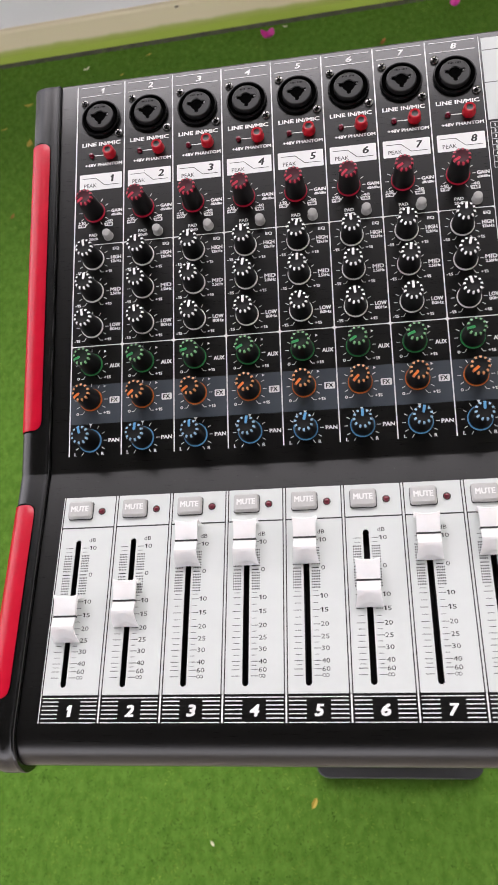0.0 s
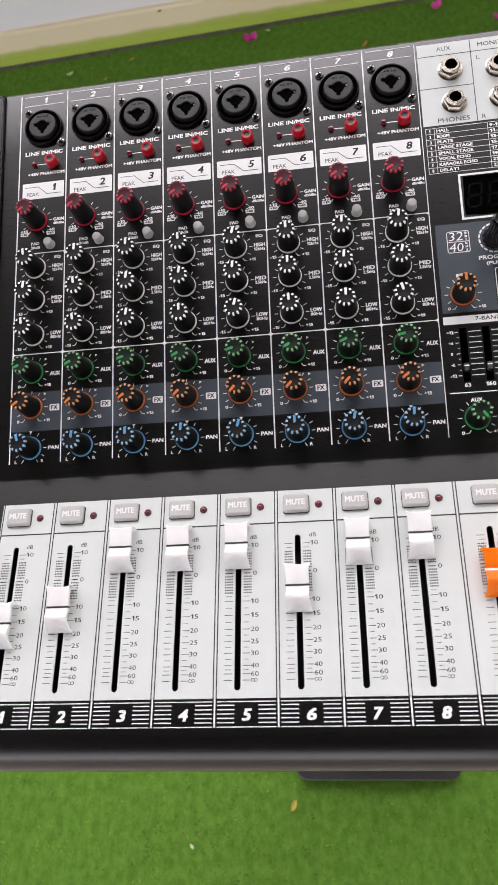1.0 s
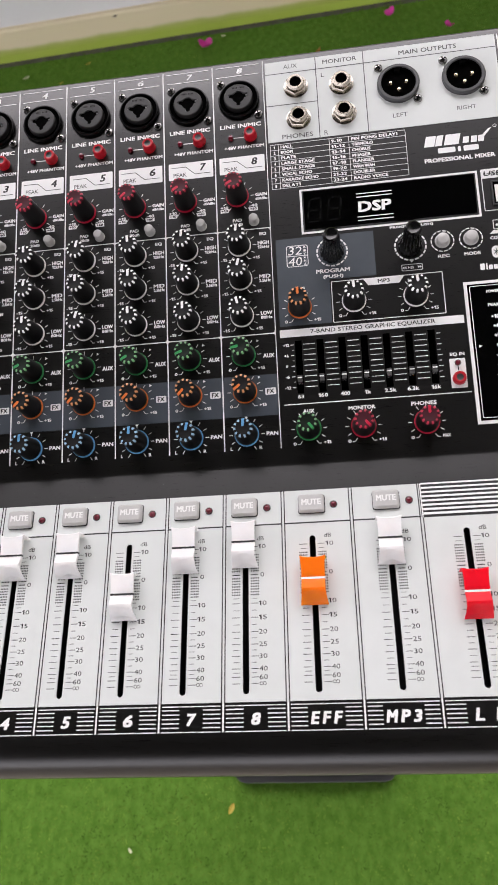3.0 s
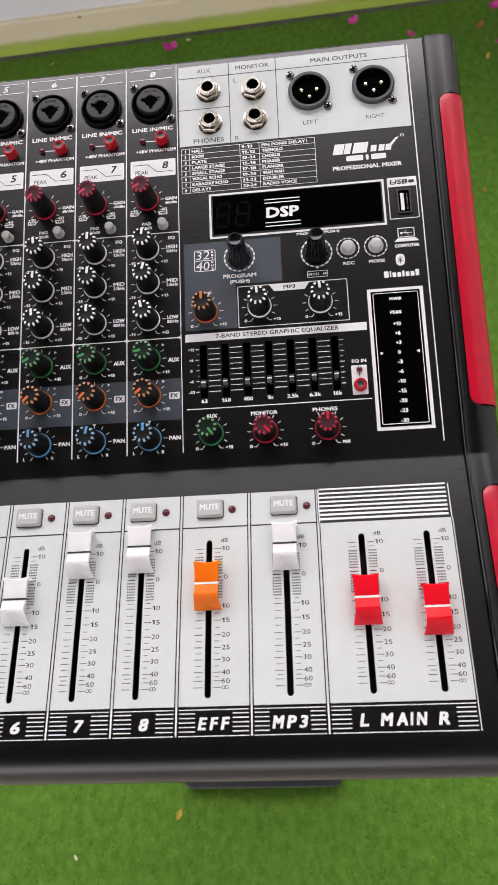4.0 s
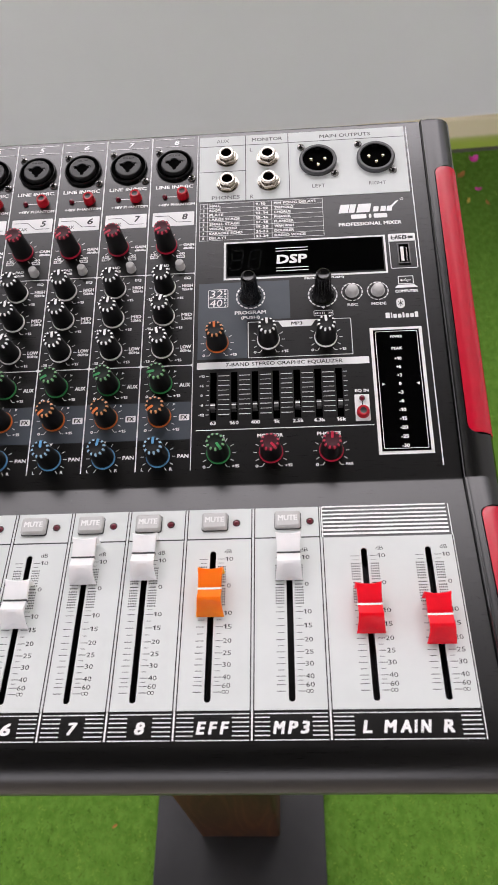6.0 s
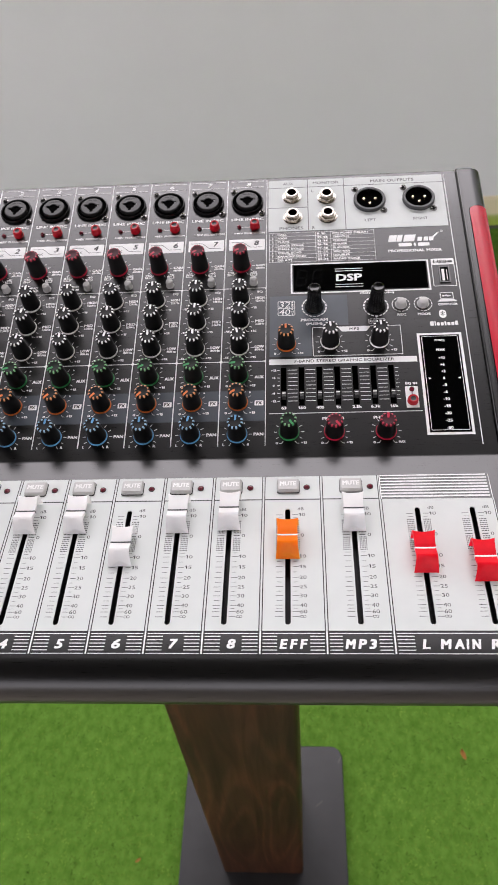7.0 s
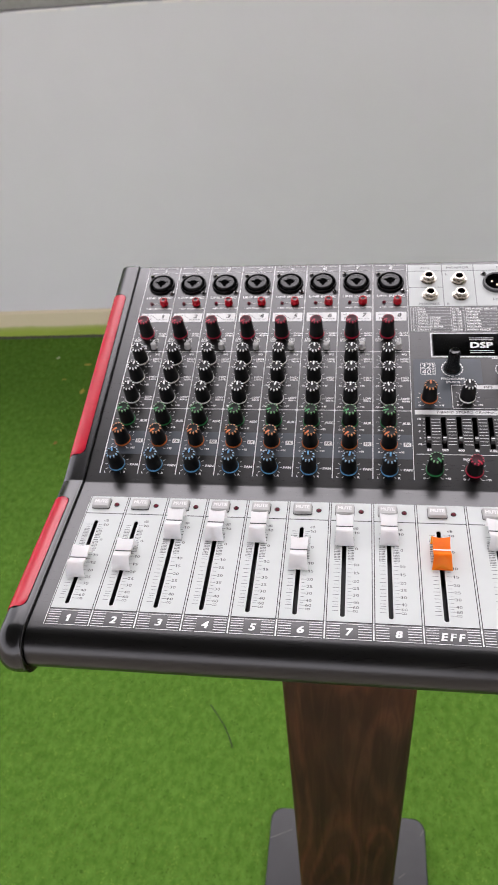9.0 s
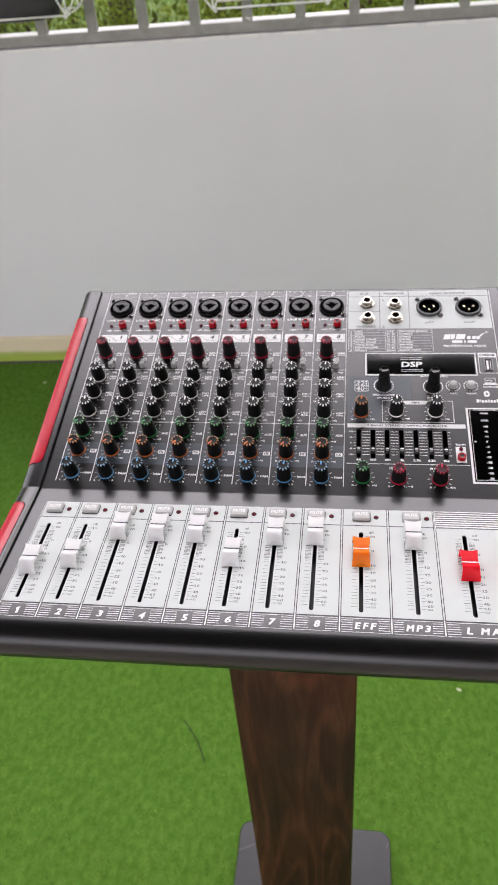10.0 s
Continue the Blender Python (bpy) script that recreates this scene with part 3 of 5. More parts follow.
def tree(x, y, high, wide):
    """A tapered trunk with limbs and a ragged crown."""
    t = thing("tree", (x, y, -0.008), "leafy green tree standing beyond the railing", "tree", "trees beyond the railing")
    m = pose(x, y, -0.008)
    s = Shape()
    tips = []
    for k in range(5):
        r0, r1, z0, z1 = 120 - 18 * k, 120 - 18 * (k + 1), high * 160 * k, high * 160 * (k + 1)
        s.lathe([(r0, z0), (r1, z1)], 10, cx=40 * math.sin(k + x), cy=30 * math.cos(k + y), close=k == 4)
    for k in range(26):
        a, z = random.uniform(0, 6.28), high * random.uniform(180, 760)
        reach = wide * random.uniform(450, 1000) * math.sin(math.pi * min(0.95, max(0.12, z / (high * 900))))
        tip = (reach * math.cos(a), reach * math.sin(a), z + random.uniform(0.05, 0.25) * high * 1000)
        s.tube([(0, 0, z), (tip[0] * 0.5, tip[1] * 0.5, z + (tip[2] - z) * 0.35), tip], 26, 5)
        tips.append(tip)
    part("trunk", s.mesh("trunk", BARK), t, m)

    def at():
        c = random.choice(tips)
        return (c[0] + random.gauss(0, 330), c[1] + random.gauss(0, 330), c[2] + random.gauss(0, 300))
    part("crown", leaf_cloud(3000, at, 110).mesh("crown", HEDGE, smooth=False), t, m)


random.seed(21)
for i in range(11):
    tree(-9.5 + 1.9 * i + random.uniform(-0.4, 0.4), 7.4 + random.uniform(-0.8, 0.9), random.uniform(5.4, 6.6), 1.7)

# ---- the stand under the mixer ----
stand = thing("pedestal_stand", (0.18, 0.141, 0.0), "dark-stained wooden pedestal on a grey steel foot plate", "stand")
s = Shape().plate(rounded(51, 307, -9, 281, 20, 6), 9, 24, 1.2)
part("foot_plate", s.mesh("foot_plate", PLATE), stand, label="grey steel foot plate with rounded corners")
s = Shape().plate(rounded(120, 240, 90, 210, 5, 3), 30, 918)
part("post", s.mesh("post", WOOD), stand, label="dark-stained square wooden post with swirling grain")
s = Shape().plate(rounded(124, 236, 94, 206, 4, 3), 23, 31)
part("spacer", s.mesh("spacer", DARK), stand, label="black spacer under the post")
for pts in (((52.5, 230), (67, 236.5), (88, 246.5)), ((299.5, 254), (305, 264)), ((261, 186), (272, 194.5))):
    s = Shape()
    for (ax, ay), (bx, by) in zip(pts, pts[1:]):
        s.line(ax, ay, bx, by, 1.6, 24.06)
    part("scratch", s.mesh("scratch", GUTTER, smooth=False), stand, label="dark scratch in the paint")


# ---- fallen petals and leaves ----
def fallen(kind, x, y, size, material, label):
    s = Shape()
    turn = random.uniform(0, 6.28)
    n = 7
    for k in range(3 if kind == "petal" else 0):      # three papery bracts curling up from one point
        q = Euler((0, 0, 2.1 * k + random.uniform(-0.3, 0.3))).to_matrix()
        lift, m = random.uniform(0.35, 0.8), len(s.v)
        for i in range(6):
            u = i / 5
            w = 0.62 * math.sin(math.pi * min(0.97, 0.06 + 0.94 * u)) ** 0.7
            z = lift * u * u
            s.v += [tuple(q @ Vector((u * size * 0.95, d * w * size, (z + 0.14 * abs(d) + 0.03 * math.sin(9 * u + d)) * size))) for d in (-1, 0, 1)]
        s.f += [(m + 3 * i + j, m + 3 * i + 3 + j, m + 3 * i + 4 + j, m + 3 * i + 1 + j) for i in range(5) for j in range(2)]
    for i in range(n + 1 if kind == "leaf" else 0):
        u = -1 + 2 * i / n
        w = 0.45 * (1 - u * u) ** 0.7
        bend = 0.25 * u * u + 0.06 * math.sin(4 * u)
        s.v += [(u * size, -w * size, (bend + 0.14) * size), (u * size, 0, bend * size), (u * size, w * size, (bend + 0.18) * size)]
    if kind == "leaf":
        s.f = [(3 * i + j, 3 * i + 3 + j, 3 * i + 4 + j, 3 * i + 1 + j) for i in range(n) for j in range(2)]
    me = s.mesh(kind, material)
    ob = new(kind, me)
    ob.matrix_basis = Matrix.Translation((x, y, 0.012)) @ Euler((random.uniform(-0.3, 0.3), random.uniform(-0.3, 0.3), turn)).to_matrix().to_4x4()
    tagged(ob, label, kind, kind + "s on the turf")


random.seed(11)
PINK, YEL, BRN, PALE = "pink bougainvillea petal fallen on the turf", "small yellow leaf fallen on the turf", "dry brown leaf fallen on the turf", "pale wilted leaf fallen on the turf"
for x, y, k in ((-0.026, 1.752, 20), (0.45, 1.784, 14), (0.587, 1.706, 13), (0.802, 1.778, 16), (0.793, 1.645, 10), (1.02, 1.71, 12)):
    fallen("petal", x, y, k, PETAL, PINK)
for x, y, k in ((-0.415, 1.678, 7), (-0.347, 1.741, 9), (-0.664, 1.605, 12), (-0.642, 1.462, 15), (-0.719, 1.526, 8), (0.046, -0.045, 9), (0.761, 1.601, 10)):
    fallen("leaf", x, y, k, LEAF_Y, YEL)
for x, y, k in ((0.757, 1.712, 18), (0.692, 1.176, 9), (0.507, 0.274, 9), (0.558, -0.042, 5), (0.262, 1.674, 10), (-0.651, 1.226, 9), (0.809, 1.589, 9), (-0.017, 0.107, 5)):
    fallen("leaf", x, y, k, LEAF_B, BRN)
for x, y, k in ((-0.517, 1.717, 10), (0.018, 1.78, 7), (-0.115, -0.104, 5), (0.452, 0.573, 6), (-0.776, 1.642, 8)):
    fallen("leaf", x, y, k, LEAF_W, PALE)
s = Shape().lathe([(6.5, -0.5), (5.2, 0.8), (2.4, 1.7), (0.3, 1.9)], 14).mapped(lambda x, y, z: (x + 0.25 * y, 0.42 * y + 0.05 * x, z))
speck = new("dirt_speck", s.mesh("dirt_speck", BARK))
speck.matrix_basis = WALL_M @ pose(0.518, -0.012, 0.072, 90)
tagged(speck, "small brown speck of dirt stuck on the cream skirting", "dirt speck")
s = Shape().tube([(-88, 468, 14), (-72, 448, 17), (-56, 428, 17), (-44, 408, 16), (-34, 386, 13)], 1.15, 6)
twig = new("twig", s.mesh("twig", TWIG))
tagged(twig, "thin dark curved twig lying on the turf", "twig")


# ---- the audio mixer ----
# Flat fader deck at z = 950 mm; the knob deck rises behind it. Deck places: (x, y) and (x, s), s up the slope, in mm.
DECK, HINGE, SLOPE = 950.0, 125.0, math.atan(0.24)
CS, SN = math.cos(SLOPE), math.sin(SLOPE)


def on_deck(x, y, h=0.0):
    return (x, y, DECK + h)


def on_slope(x, s, h=0.0):
    return (x, HINGE + s * CS - h * SN, DECK + s * SN + h * CS)


def at_deck(x, y, h=0.0, turn=0.0):
    return pose(x / 1000, y / 1000, (DECK + h) / 1000, 0, 0, turn)


def at_slope(x, s, h=0.0, turn=0.0):
    p = on_slope(x, s, h)
    return pose(p[0] / 1000, p[1] / 1000, p[2] / 1000, math.degrees(SLOPE)) @ pose(0, 0, 0, 0, 0, turn)


mixer = thing("audio_mixer", (0.172, 0.15, 0.918), "black audio mixer with red side inlays and white fader panels", "audio mixer")

# side profile of the case: (y, z, normal y, normal z), from under the nose round to the back
NOSE_Y, NOSE_R, NOSE_H = -7.0, 16.0, 16.8
PROFILE = []
for i in range(15):
    a = radians(270 - 180 * i / 14)
    PROFILE.append((NOSE_Y + NOSE_R * math.cos(a), -NOSE_H + NOSE_H * math.sin(a), math.cos(a), math.sin(a)))
CUTS_Y = (11.0, 86.0)
for y in (*CUTS_Y, 100.0, 112.0, 119.0):
    PROFILE.append((y, 0.0, 0.0, 1.0))
for i in range(9):
    y = 124.0 + 0.25 * i
    t = 0.24 * (y - 124.0) / 2.0
    PROFILE.append((y, t * (y - 124.0) / 2, -math.sin(math.atan(t)), math.cos(math.atan(t))))
CUTS_S = (38.0, 67.5)
for sl in (*CUTS_S, 100.0, 160.0, 204.0, 243.2):
    PROFILE.append((HINGE + sl * CS, sl * SN, -SN, CS))
for i in range(1, 7):
    a = math.pi / 2 + SLOPE - (math.pi / 2 + SLOPE) * i / 6
    y0, z0 = HINGE + 243.2 * CS + 2.4 * SN, 243.2 * SN - 2.4 * CS
    PROFILE.append((y0 + 2.4 * math.cos(a), z0 + 2.4 * math.sin(a), math.cos(a), math.sin(a)))
BACK_Y = PROFILE[-1][0]

FADERS = [(30.0 * k - 4.3, y) for k, y in enumerate((44.0, 51.2, 81.0, 80.5, 80.4, 58.1, 80.2, 81.8))] + [(239.3, 62.2), (277.0, 80.3), (314.0, 52.8), (345.2, 47.3)]
EQ_X = [237.2 + 11.72 * i for i in range(7)]
cuts = sorted([-25.0, 368.3] + [x + d for x, _ in FADERS for d in (-1.6, 1.6)] + [x + d for x in EQ_X for d in (-1.85, 1.85)])
s = Shape()
for x in cuts:
    s.v += [(x, y, DECK + z) for y, z, _, _ in PROFILE] + [(x, BACK_Y, DECK - 33.6)]
k = len(PROFILE) + 1


def is_hole(x, i):
    y0, y1 = PROFILE[i][0], PROFILE[(i + 1) % len(PROFILE)][0]
    if any(abs(x - f) < 1.5 for f, _ in FADERS) and y0 >= CUTS_Y[0] - 0.1 and y1 <= CUTS_Y[1] + 0.1:
        return True
    lo, hi = (HINGE + c * CS for c in CUTS_S)
    return any(abs(x - e) < 1.7 for e in EQ_X) and y0 >= lo - 0.1 and y1 <= hi + 0.1


for j in range(len(cuts) - 1):
    mid = (cuts[j] + cuts[j + 1]) / 2
    for i in range(k):
        if i < k - 2 and is_hole(mid, i):
            continue
        i2 = (i + 1) % k
        s.f.append((j * k + i, j * k + i2, (j + 1) * k + i2, (j + 1) * k + i))
s.f += [tuple(range(k)), tuple(range(len(s.v) - 1, len(s.v) - 1 - k, -1))]
part("case", s.mesh("case", PANEL, angle=28), mixer, label="satin black folded steel case")


def well(x0, x1, y0, y1, depth):
    """The inside of a slot: four walls and a floor, open above."""
    q = Shape().box(x0, x1, y0, y1, -depth, 0)
    q.f = [f[::-1] for i, f in enumerate(q.f) if i != 1]
    return q


fader_well = well(-1.6, 1.6, CUTS_Y[0], CUTS_Y[1], 9).mesh("fader_slot", SLOT)
for x, _ in FADERS:
    part("fader_slot", fader_well, mixer, at_deck(x, 0, 0))
eq_well = well(-1.85, 1.85, CUTS_S[0], CUTS_S[1], 6).mesh("equalizer_slot", DARK)
for x in EQ_X:
    part("equalizer_slot", eq_well, mixer, at_slope(x, 0, 0))


# side cheeks: a section swept along the profile; sign -1 for the mirror side
def swept(section, path, x0, sign, foot=True):
    s = Shape()
    for y, z, ny, nz in path:
        swell = 1.2 * (1 - nz)                    # the cheek stands proud of the nose
        for dx, h in section:
            s.v.append((x0 + sign * dx, y + ny * (h + swell), DECK + z + nz * (h + swell)))
        if foot:
            s.v.append((x0 + sign * section[-1][0], max(y, -9), DECK - 35))
    m = len(section) + (1 if foot else 0)
    n = len(path)
    s.f = [(i * m + j, i * m + j + 1, (i + 1) * m + j + 1, (i + 1) * m + j) for i in range(n - 1) for j in range(m - 1)]
    s.f += [tuple(range(m)), tuple(range(n * m - 1, (n - 1) * m - 1, -1))]
    if sign < 0:
        s.f = [f[::-1] for f in s.f]
    return s


def along(u):
    """The profile's point at u: y on the deck, HINGE + s on the slope."""
    if u <= 124.0:
        return (u, 0.0, 0.0, 1.0)
    if u >= 126.0:
        sl = u - HINGE
        return (HINGE + sl * CS, sl * SN, -SN, CS)
    t = 0.24 * (u - 124.0) / 2.0
    return (u, t * (u - 124.0) / 2, -math.sin(math.atan(t)), math.cos(math.atan(t)))


CHEEK_SECTION = [(0.35, -6), (0.3, 1.3), (0.5, 1.9), (0.9, 2.3), (1.5, 2.4), (2.1, 2.3), (2.6, 2.15), (6.0, 2.4), (10.5, 2.3), (14.6, 1.3), (17.6, -1.0), (19.3, -4.4), (20.0, -9.0), (20.0, -11.5)]
INLAY_SECTION = [(5.6, 1.8), (5.7, 2.7), (6.3, 2.95), (10.6, 2.8), (14.9, 1.8), (18.1, -0.7), (19.8, -4.2), (20.5, -9.0), (20.5, -16.0), (19.6, -16.2)]
JOINT_SECTION = [(5.2, 2.46), (6.2, 2.52), (8.0, 2.5), (10.6, 2.38), (14.7, 1.4), (17.7, -0.9), (19.42, -4.38), (20.14, -9.0), (20.14, -15.6)]
CHEEK_PATH = PROFILE[1:-6] + [(HINGE + sl * CS, sl * SN, -SN, CS) for sl in (242.2, 243.4)]
for x0, sign, name in ((-25.0, -1, "side_cheek"), (368.3, 1, "side_cheek")):
    cheek = part(name, swept(CHEEK_SECTION, CHEEK_PATH, x0, sign).mesh(name, CHEEK, angle=25), mixer, label="black plastic side cheek")
    # the shadow gap between case and cheek
    for lo, hi, tag in ((5.5, 107.0, "lower"), (HINGE + 24.5, HINGE + 205.0, "upper")):
        s = Shape()
        us = [lo + d for d in (0, 0.6, 1.6, 3.2, 5.5)] + [lo + (hi - lo) * i / 10 for i in range(1, 10)] + [hi - d for d in (5.5, 3.2, 1.6, 0.6, 0)]
        for u in us:
            d = min(u - lo, hi - u)
            shift = 5.5 * (1 - math.sqrt(max(0.0, 1 - (1 - min(d, 5.5) / 5.5) ** 2)))
            y, z, ny, nz = along(u)
            for i, (dx, h) in enumerate(INLAY_SECTION):
                dx2 = dx + shift * max(0.0, 1 - (dx - 6.0) / 8.0)
                drop = 0.9 * (shift / 5.5) * max(0.0, 1 - (dx - 6.0) / 8.0)
                if d == 0:
                    h -= 0.9
                s.v.append((x0 + sign * dx2, y + ny * (h - drop), DECK + z + nz * (h - drop)))
        m = len(INLAY_SECTION)
        s.f = [(i * m + j, i * m + j + 1, (i + 1) * m + j + 1, (i + 1) * m + j) for i in range(len(us) - 1) for j in range(m - 1)]
        s.f += [tuple(range(m)), tuple(range(len(s.v) - 1, len(s.v) - 1 - m, -1))]
        if sign < 0:
            s.f = [f[::-1] for f in s.f]
        part("inlay", s.mesh("inlay", RED_INLAY, angle=30), cheek, label="glossy red " + tag + " inlay")
        # thin dark joint round the inlay
        s = Shape()
        us = [lo - 0.45 + d for d in (0, 0.6, 1.6, 3.2, 5.5)] + [lo + (hi - lo) * i / 10 for i in range(1, 10)] + [hi + 0.45 - d for d in (5.5, 3.2, 1.6, 0.6, 0)]
        for u in us:
            d = min(u - lo, hi - u) + 0.45
            shift = 5.6 * (1 - math.sqrt(max(0.0, 1 - (1 - min(d, 5.5) / 5.5) ** 2)))
            y, z, ny, nz = along(u)
            for dx, h in JOINT_SECTION:
                dx2 = dx + shift * max(0.0, 1 - (dx - 5.2) / 8.0)
                h -= 0.08 * shift * max(0.0, 1 - (dx - 5.2) / 8.0) if dx < 10 else 0.0
                s.v.append((x0 + sign * dx2, y + ny * h, DECK + z + nz * h))
        m = len(JOINT_SECTION)
        s.f = [(i * m + j, i * m + j + 1, (i + 1) * m + j + 1, (i + 1) * m + j) for i in range(len(us) - 1) for j in range(m - 1)]
        if sign < 0:
            s.f = [f[::-1] for f in s.f]
        part("inlay_joint", s.mesh("inlay_joint", DARK, angle=30), cheek)

# ---- fader panels ----
PLATE_T, INK_H = 0.35, 0.42


def fader_plate(x0, x1, slot, y0=7.6, y1=110.0):
    """A white sheet with a round-ended slot cut through it."""
    cy, half = (CUTS_Y[0] + CUTS_Y[1]) / 2, (CUTS_Y[1] - CUTS_Y[0]) / 2 - 1.6
    hole = []
    for i in range(9):
        a = math.pi * i / 8
        hole.append((slot + 1.5 * math.cos(a), cy + half + 1.5 * math.sin(a)))
    for i in range(9):
        a = math.pi + math.pi * i / 8
        hole.append((slot + 1.5 * math.cos(a), cy - half + 1.5 * math.sin(a)))
    dirs = [(math.atan2(y - cy, x - slot), (x, y)) for x, y in hole]
    for x in (x0, x1):
        for y in (y0, y1):
            a = math.atan2(y - cy, x - slot)
            side = 1.5 if x > slot else -1.5
            dirs.append((a, (slot + side, cy + (y - cy) * 1.5 / abs(x - slot))))
    dirs.sort()
    angles, inner = [d[0] for d in dirs], {d[0]: d[1] for d in dirs}

    def outer(a):
        c, q = math.cos(a), math.sin(a)
        t = min((((x1 if c > 0 else x0) - slot) / c) if abs(c) > 1e-9 else 1e9, (((y1 if q > 0 else y0) - cy) / q) if abs(q) > 1e-9 else 1e9)
        return (slot + c * t, cy + q * t)
    return Shape().ring(angles, outer, lambda a: inner[a], PLATE_T, wall=PLATE_T + 0.6)


MARKS = [(81.4, "10"), (67.05, "0"), (53.0, "10"), (46.2, "15"), (39.4, "20"), (33.6, "25"), (28.1, "30"), (22.4, "40"), (18.6, "60"), (15.7, "")]


def fader_scale():
    """The black scale round a fader slot at x = 0."""
    s = Shape()
    for y, t in MARKS:
        bold = 0.5 if t == "0" else 0.29
        s.line(-6.6, y, -2.7, y, bold, INK_H)
        s.line(2.7, y, 6.1, y, bold, INK_H)
        if t:
            s.text(t, 8.3, y, 1.9 * len(t), 2.2, INK_H, bold=0.0)
    for i in range(20):
        for c in (-0.75, 0.75):
            a, b = 2 * math.pi * i / 20, 2 * math.pi * (i + 1) / 20
            s.line(8.0 + c + 0.75 * math.cos(a), 15.7 + 0.7 * math.sin(a), 8.0 + c + 0.75 * math.cos(b), 15.7 + 0.7 * math.sin(b), 0.25, INK_H)
    for (a, _), (b, _) in zip(MARKS[2:-2], MARKS[3:-1]):
        m = (a + b) / 2
        s.line(-6.0, m, -3.0, m, 0.24, INK_H)
        s.line(3.0, m, 5.2, m, 0.24, INK_H)
    for y in (79.2, 55.4):
        s.line(-6.0, y, -3.0, y, 0.24, INK_H)
        s.line(3.0, y, 5.4, y, 0.24, INK_H)
    for side in (-6.4, 3.0):
        for y0 in (69.0, 57.2):
            for i in range(5):
                for j in range(7):
                    x, y = side + 0.84 * i, y0 + 1.36 * j
                    s.rect(x - 0.28, x + 0.28, y - 0.34, y + 0.34, INK_H)
    s.text("dB", 7.6, 85.6, 3.6, 2.1, INK_H, bold=0.0)
    return s.mesh("fader_scale", SCALE_INK, smooth=False)


def panel_lines(x0, x1, mute):
    """Black rules on a white panel: down both sides and under the mute row."""
    s = Shape()
    for x in (x0 + 0.75, x1 - 0.75):
        s.rect(x - 0.27, x + 0.27, 7.6, 110, INK_H)
    if mute:
        s.rect(x0 + 0.9, x1 - 0.9, 92.2, 92.9, INK_H + 0.02)
    return s


def number_strip(x0, x1, b0, b1):
    """White rules of the strip under a fader, left free round the number."""
    s = Shape()
    for y in (-4.9, 6.2):
        s.rect(x0 + 1.2, x1 - 1.2, y - 0.2, y + 0.2, 0.12)
    for x in (x0 + 0.2, x1 - 0.2):
        s.rect(x - 0.21, x + 0.21, -5.1, 7.58, 0.12)
    for i in range(5):
        y = -3.0 + 1.9 * i
        s.rect(x0 + 1.3, b0, y - 0.24, y + 0.24, 0.12)
        s.rect(b1, x1 - 1.3, y - 0.24, y + 0.24, 0.12)
    return s


def letters(word, cx, width):
    """A fader's name in slanted bold capitals, letter by letter."""
    wide = {"I": 0.36, "L": 0.8, "M": 1.2, "3": 0.9, "E": 0.9, "F": 0.86}
    ws = [wide.get(ch, 1.0) for ch in word]
    unit = width / (sum(ws) + 0.2 * (len(word) - 1))
    x = cx - width / 2
    for ch, w in zip(word, ws):
        me = Shape().text(ch, x + w * unit / 2, 0.3, w * unit, 5.6, 0.14, 0.18, 0.018).mesh("fader_letter", INK_WHITE, smooth=False)
        part("fader_letter", me, mixer, at_deck(0, 0), "white letter " + ch)
        x += (w + 0.2) * unit


scale_mesh = fader_scale()
plate_mesh = fader_plate(-15, 15, -4.3).mesh("fader_panel", WHITE_PLATE)
lines_mesh = panel_lines(-15, 15, True).mesh("panel_rule", INK_BLACK, smooth=False)
strip_mesh = number_strip(-15, 15, -5.6, 5.6).mesh("number_strip", INK_WHITE, smooth=False)
for c in range(8):
    x = 30.0 * c
    plate = part("fader_panel", plate_mesh, mixer, at_deck(x, 0))
    part("panel_rule", lines_mesh, plate)
    part("number_strip", strip_mesh, mixer, at_deck(x, 0))
    part("scale_print", scale_mesh, mixer, at_deck(x - 4.3, 0))
    n = Shape().text(str(c + 1), 0.2, 0.4, 2.7 if c == 0 else 4.6, 5.6, 0.14, shear=0.18, bold=0.03).mesh("fader_number", INK_WHITE, smooth=False)
    part("fader_number", n, mixer, at_deck(x, 0), "white number " + str(c + 1))
for x0, x1, slot, word, cx, w in ((225, 259.3, 239.3, "EFF", 242.2, 14.5), (259.3, 293.5, 277.0, "MP3", 276.4, 16.0)):
    plate = part("fader_panel", fader_plate(x0, x1, slot).mesh("fader_panel", WHITE_PLATE), mixer, at_deck(0, 0))
    part("panel_rule", panel_lines(x0, x1, True).mesh("panel_rule", INK_BLACK, smooth=False), plate)
    part("number_strip", number_strip(x0, x1, cx - w / 2 - 1.2, cx + w / 2 + 1.2).mesh("number_strip", INK_WHITE, smooth=False), mixer, at_deck(0, 0))
    part("scale_print", scale_mesh, mixer, at_deck(slot, 0))
    letters(word, cx, w)
for x0, x1, slot in ((293.5, 329.6, 314.0), (329.6, 358.8, 345.2)):
    plate = part("fader_panel", fader_plate(x0, x1, slot, 7.6, 92.0).mesh("fader_panel", WHITE_PLATE), mixer, at_deck(0, 0))
    part("scale_print", scale_mesh, mixer, at_deck(slot, 0))
s = Shape().rect(294.0, 294.5, 7.6, 92, INK_H).rect(357.8, 358.3, 7.6, 92, INK_H)
part("panel_rule", s.mesh("panel_rule", INK_BLACK, smooth=False), mixer, at_deck(0, 0))
s = number_strip(293.5, 358.8, 303.5, 349.0)
part("number_strip", s.mesh("number_strip", INK_WHITE, smooth=False), mixer, at_deck(0, 0))
s = Shape()
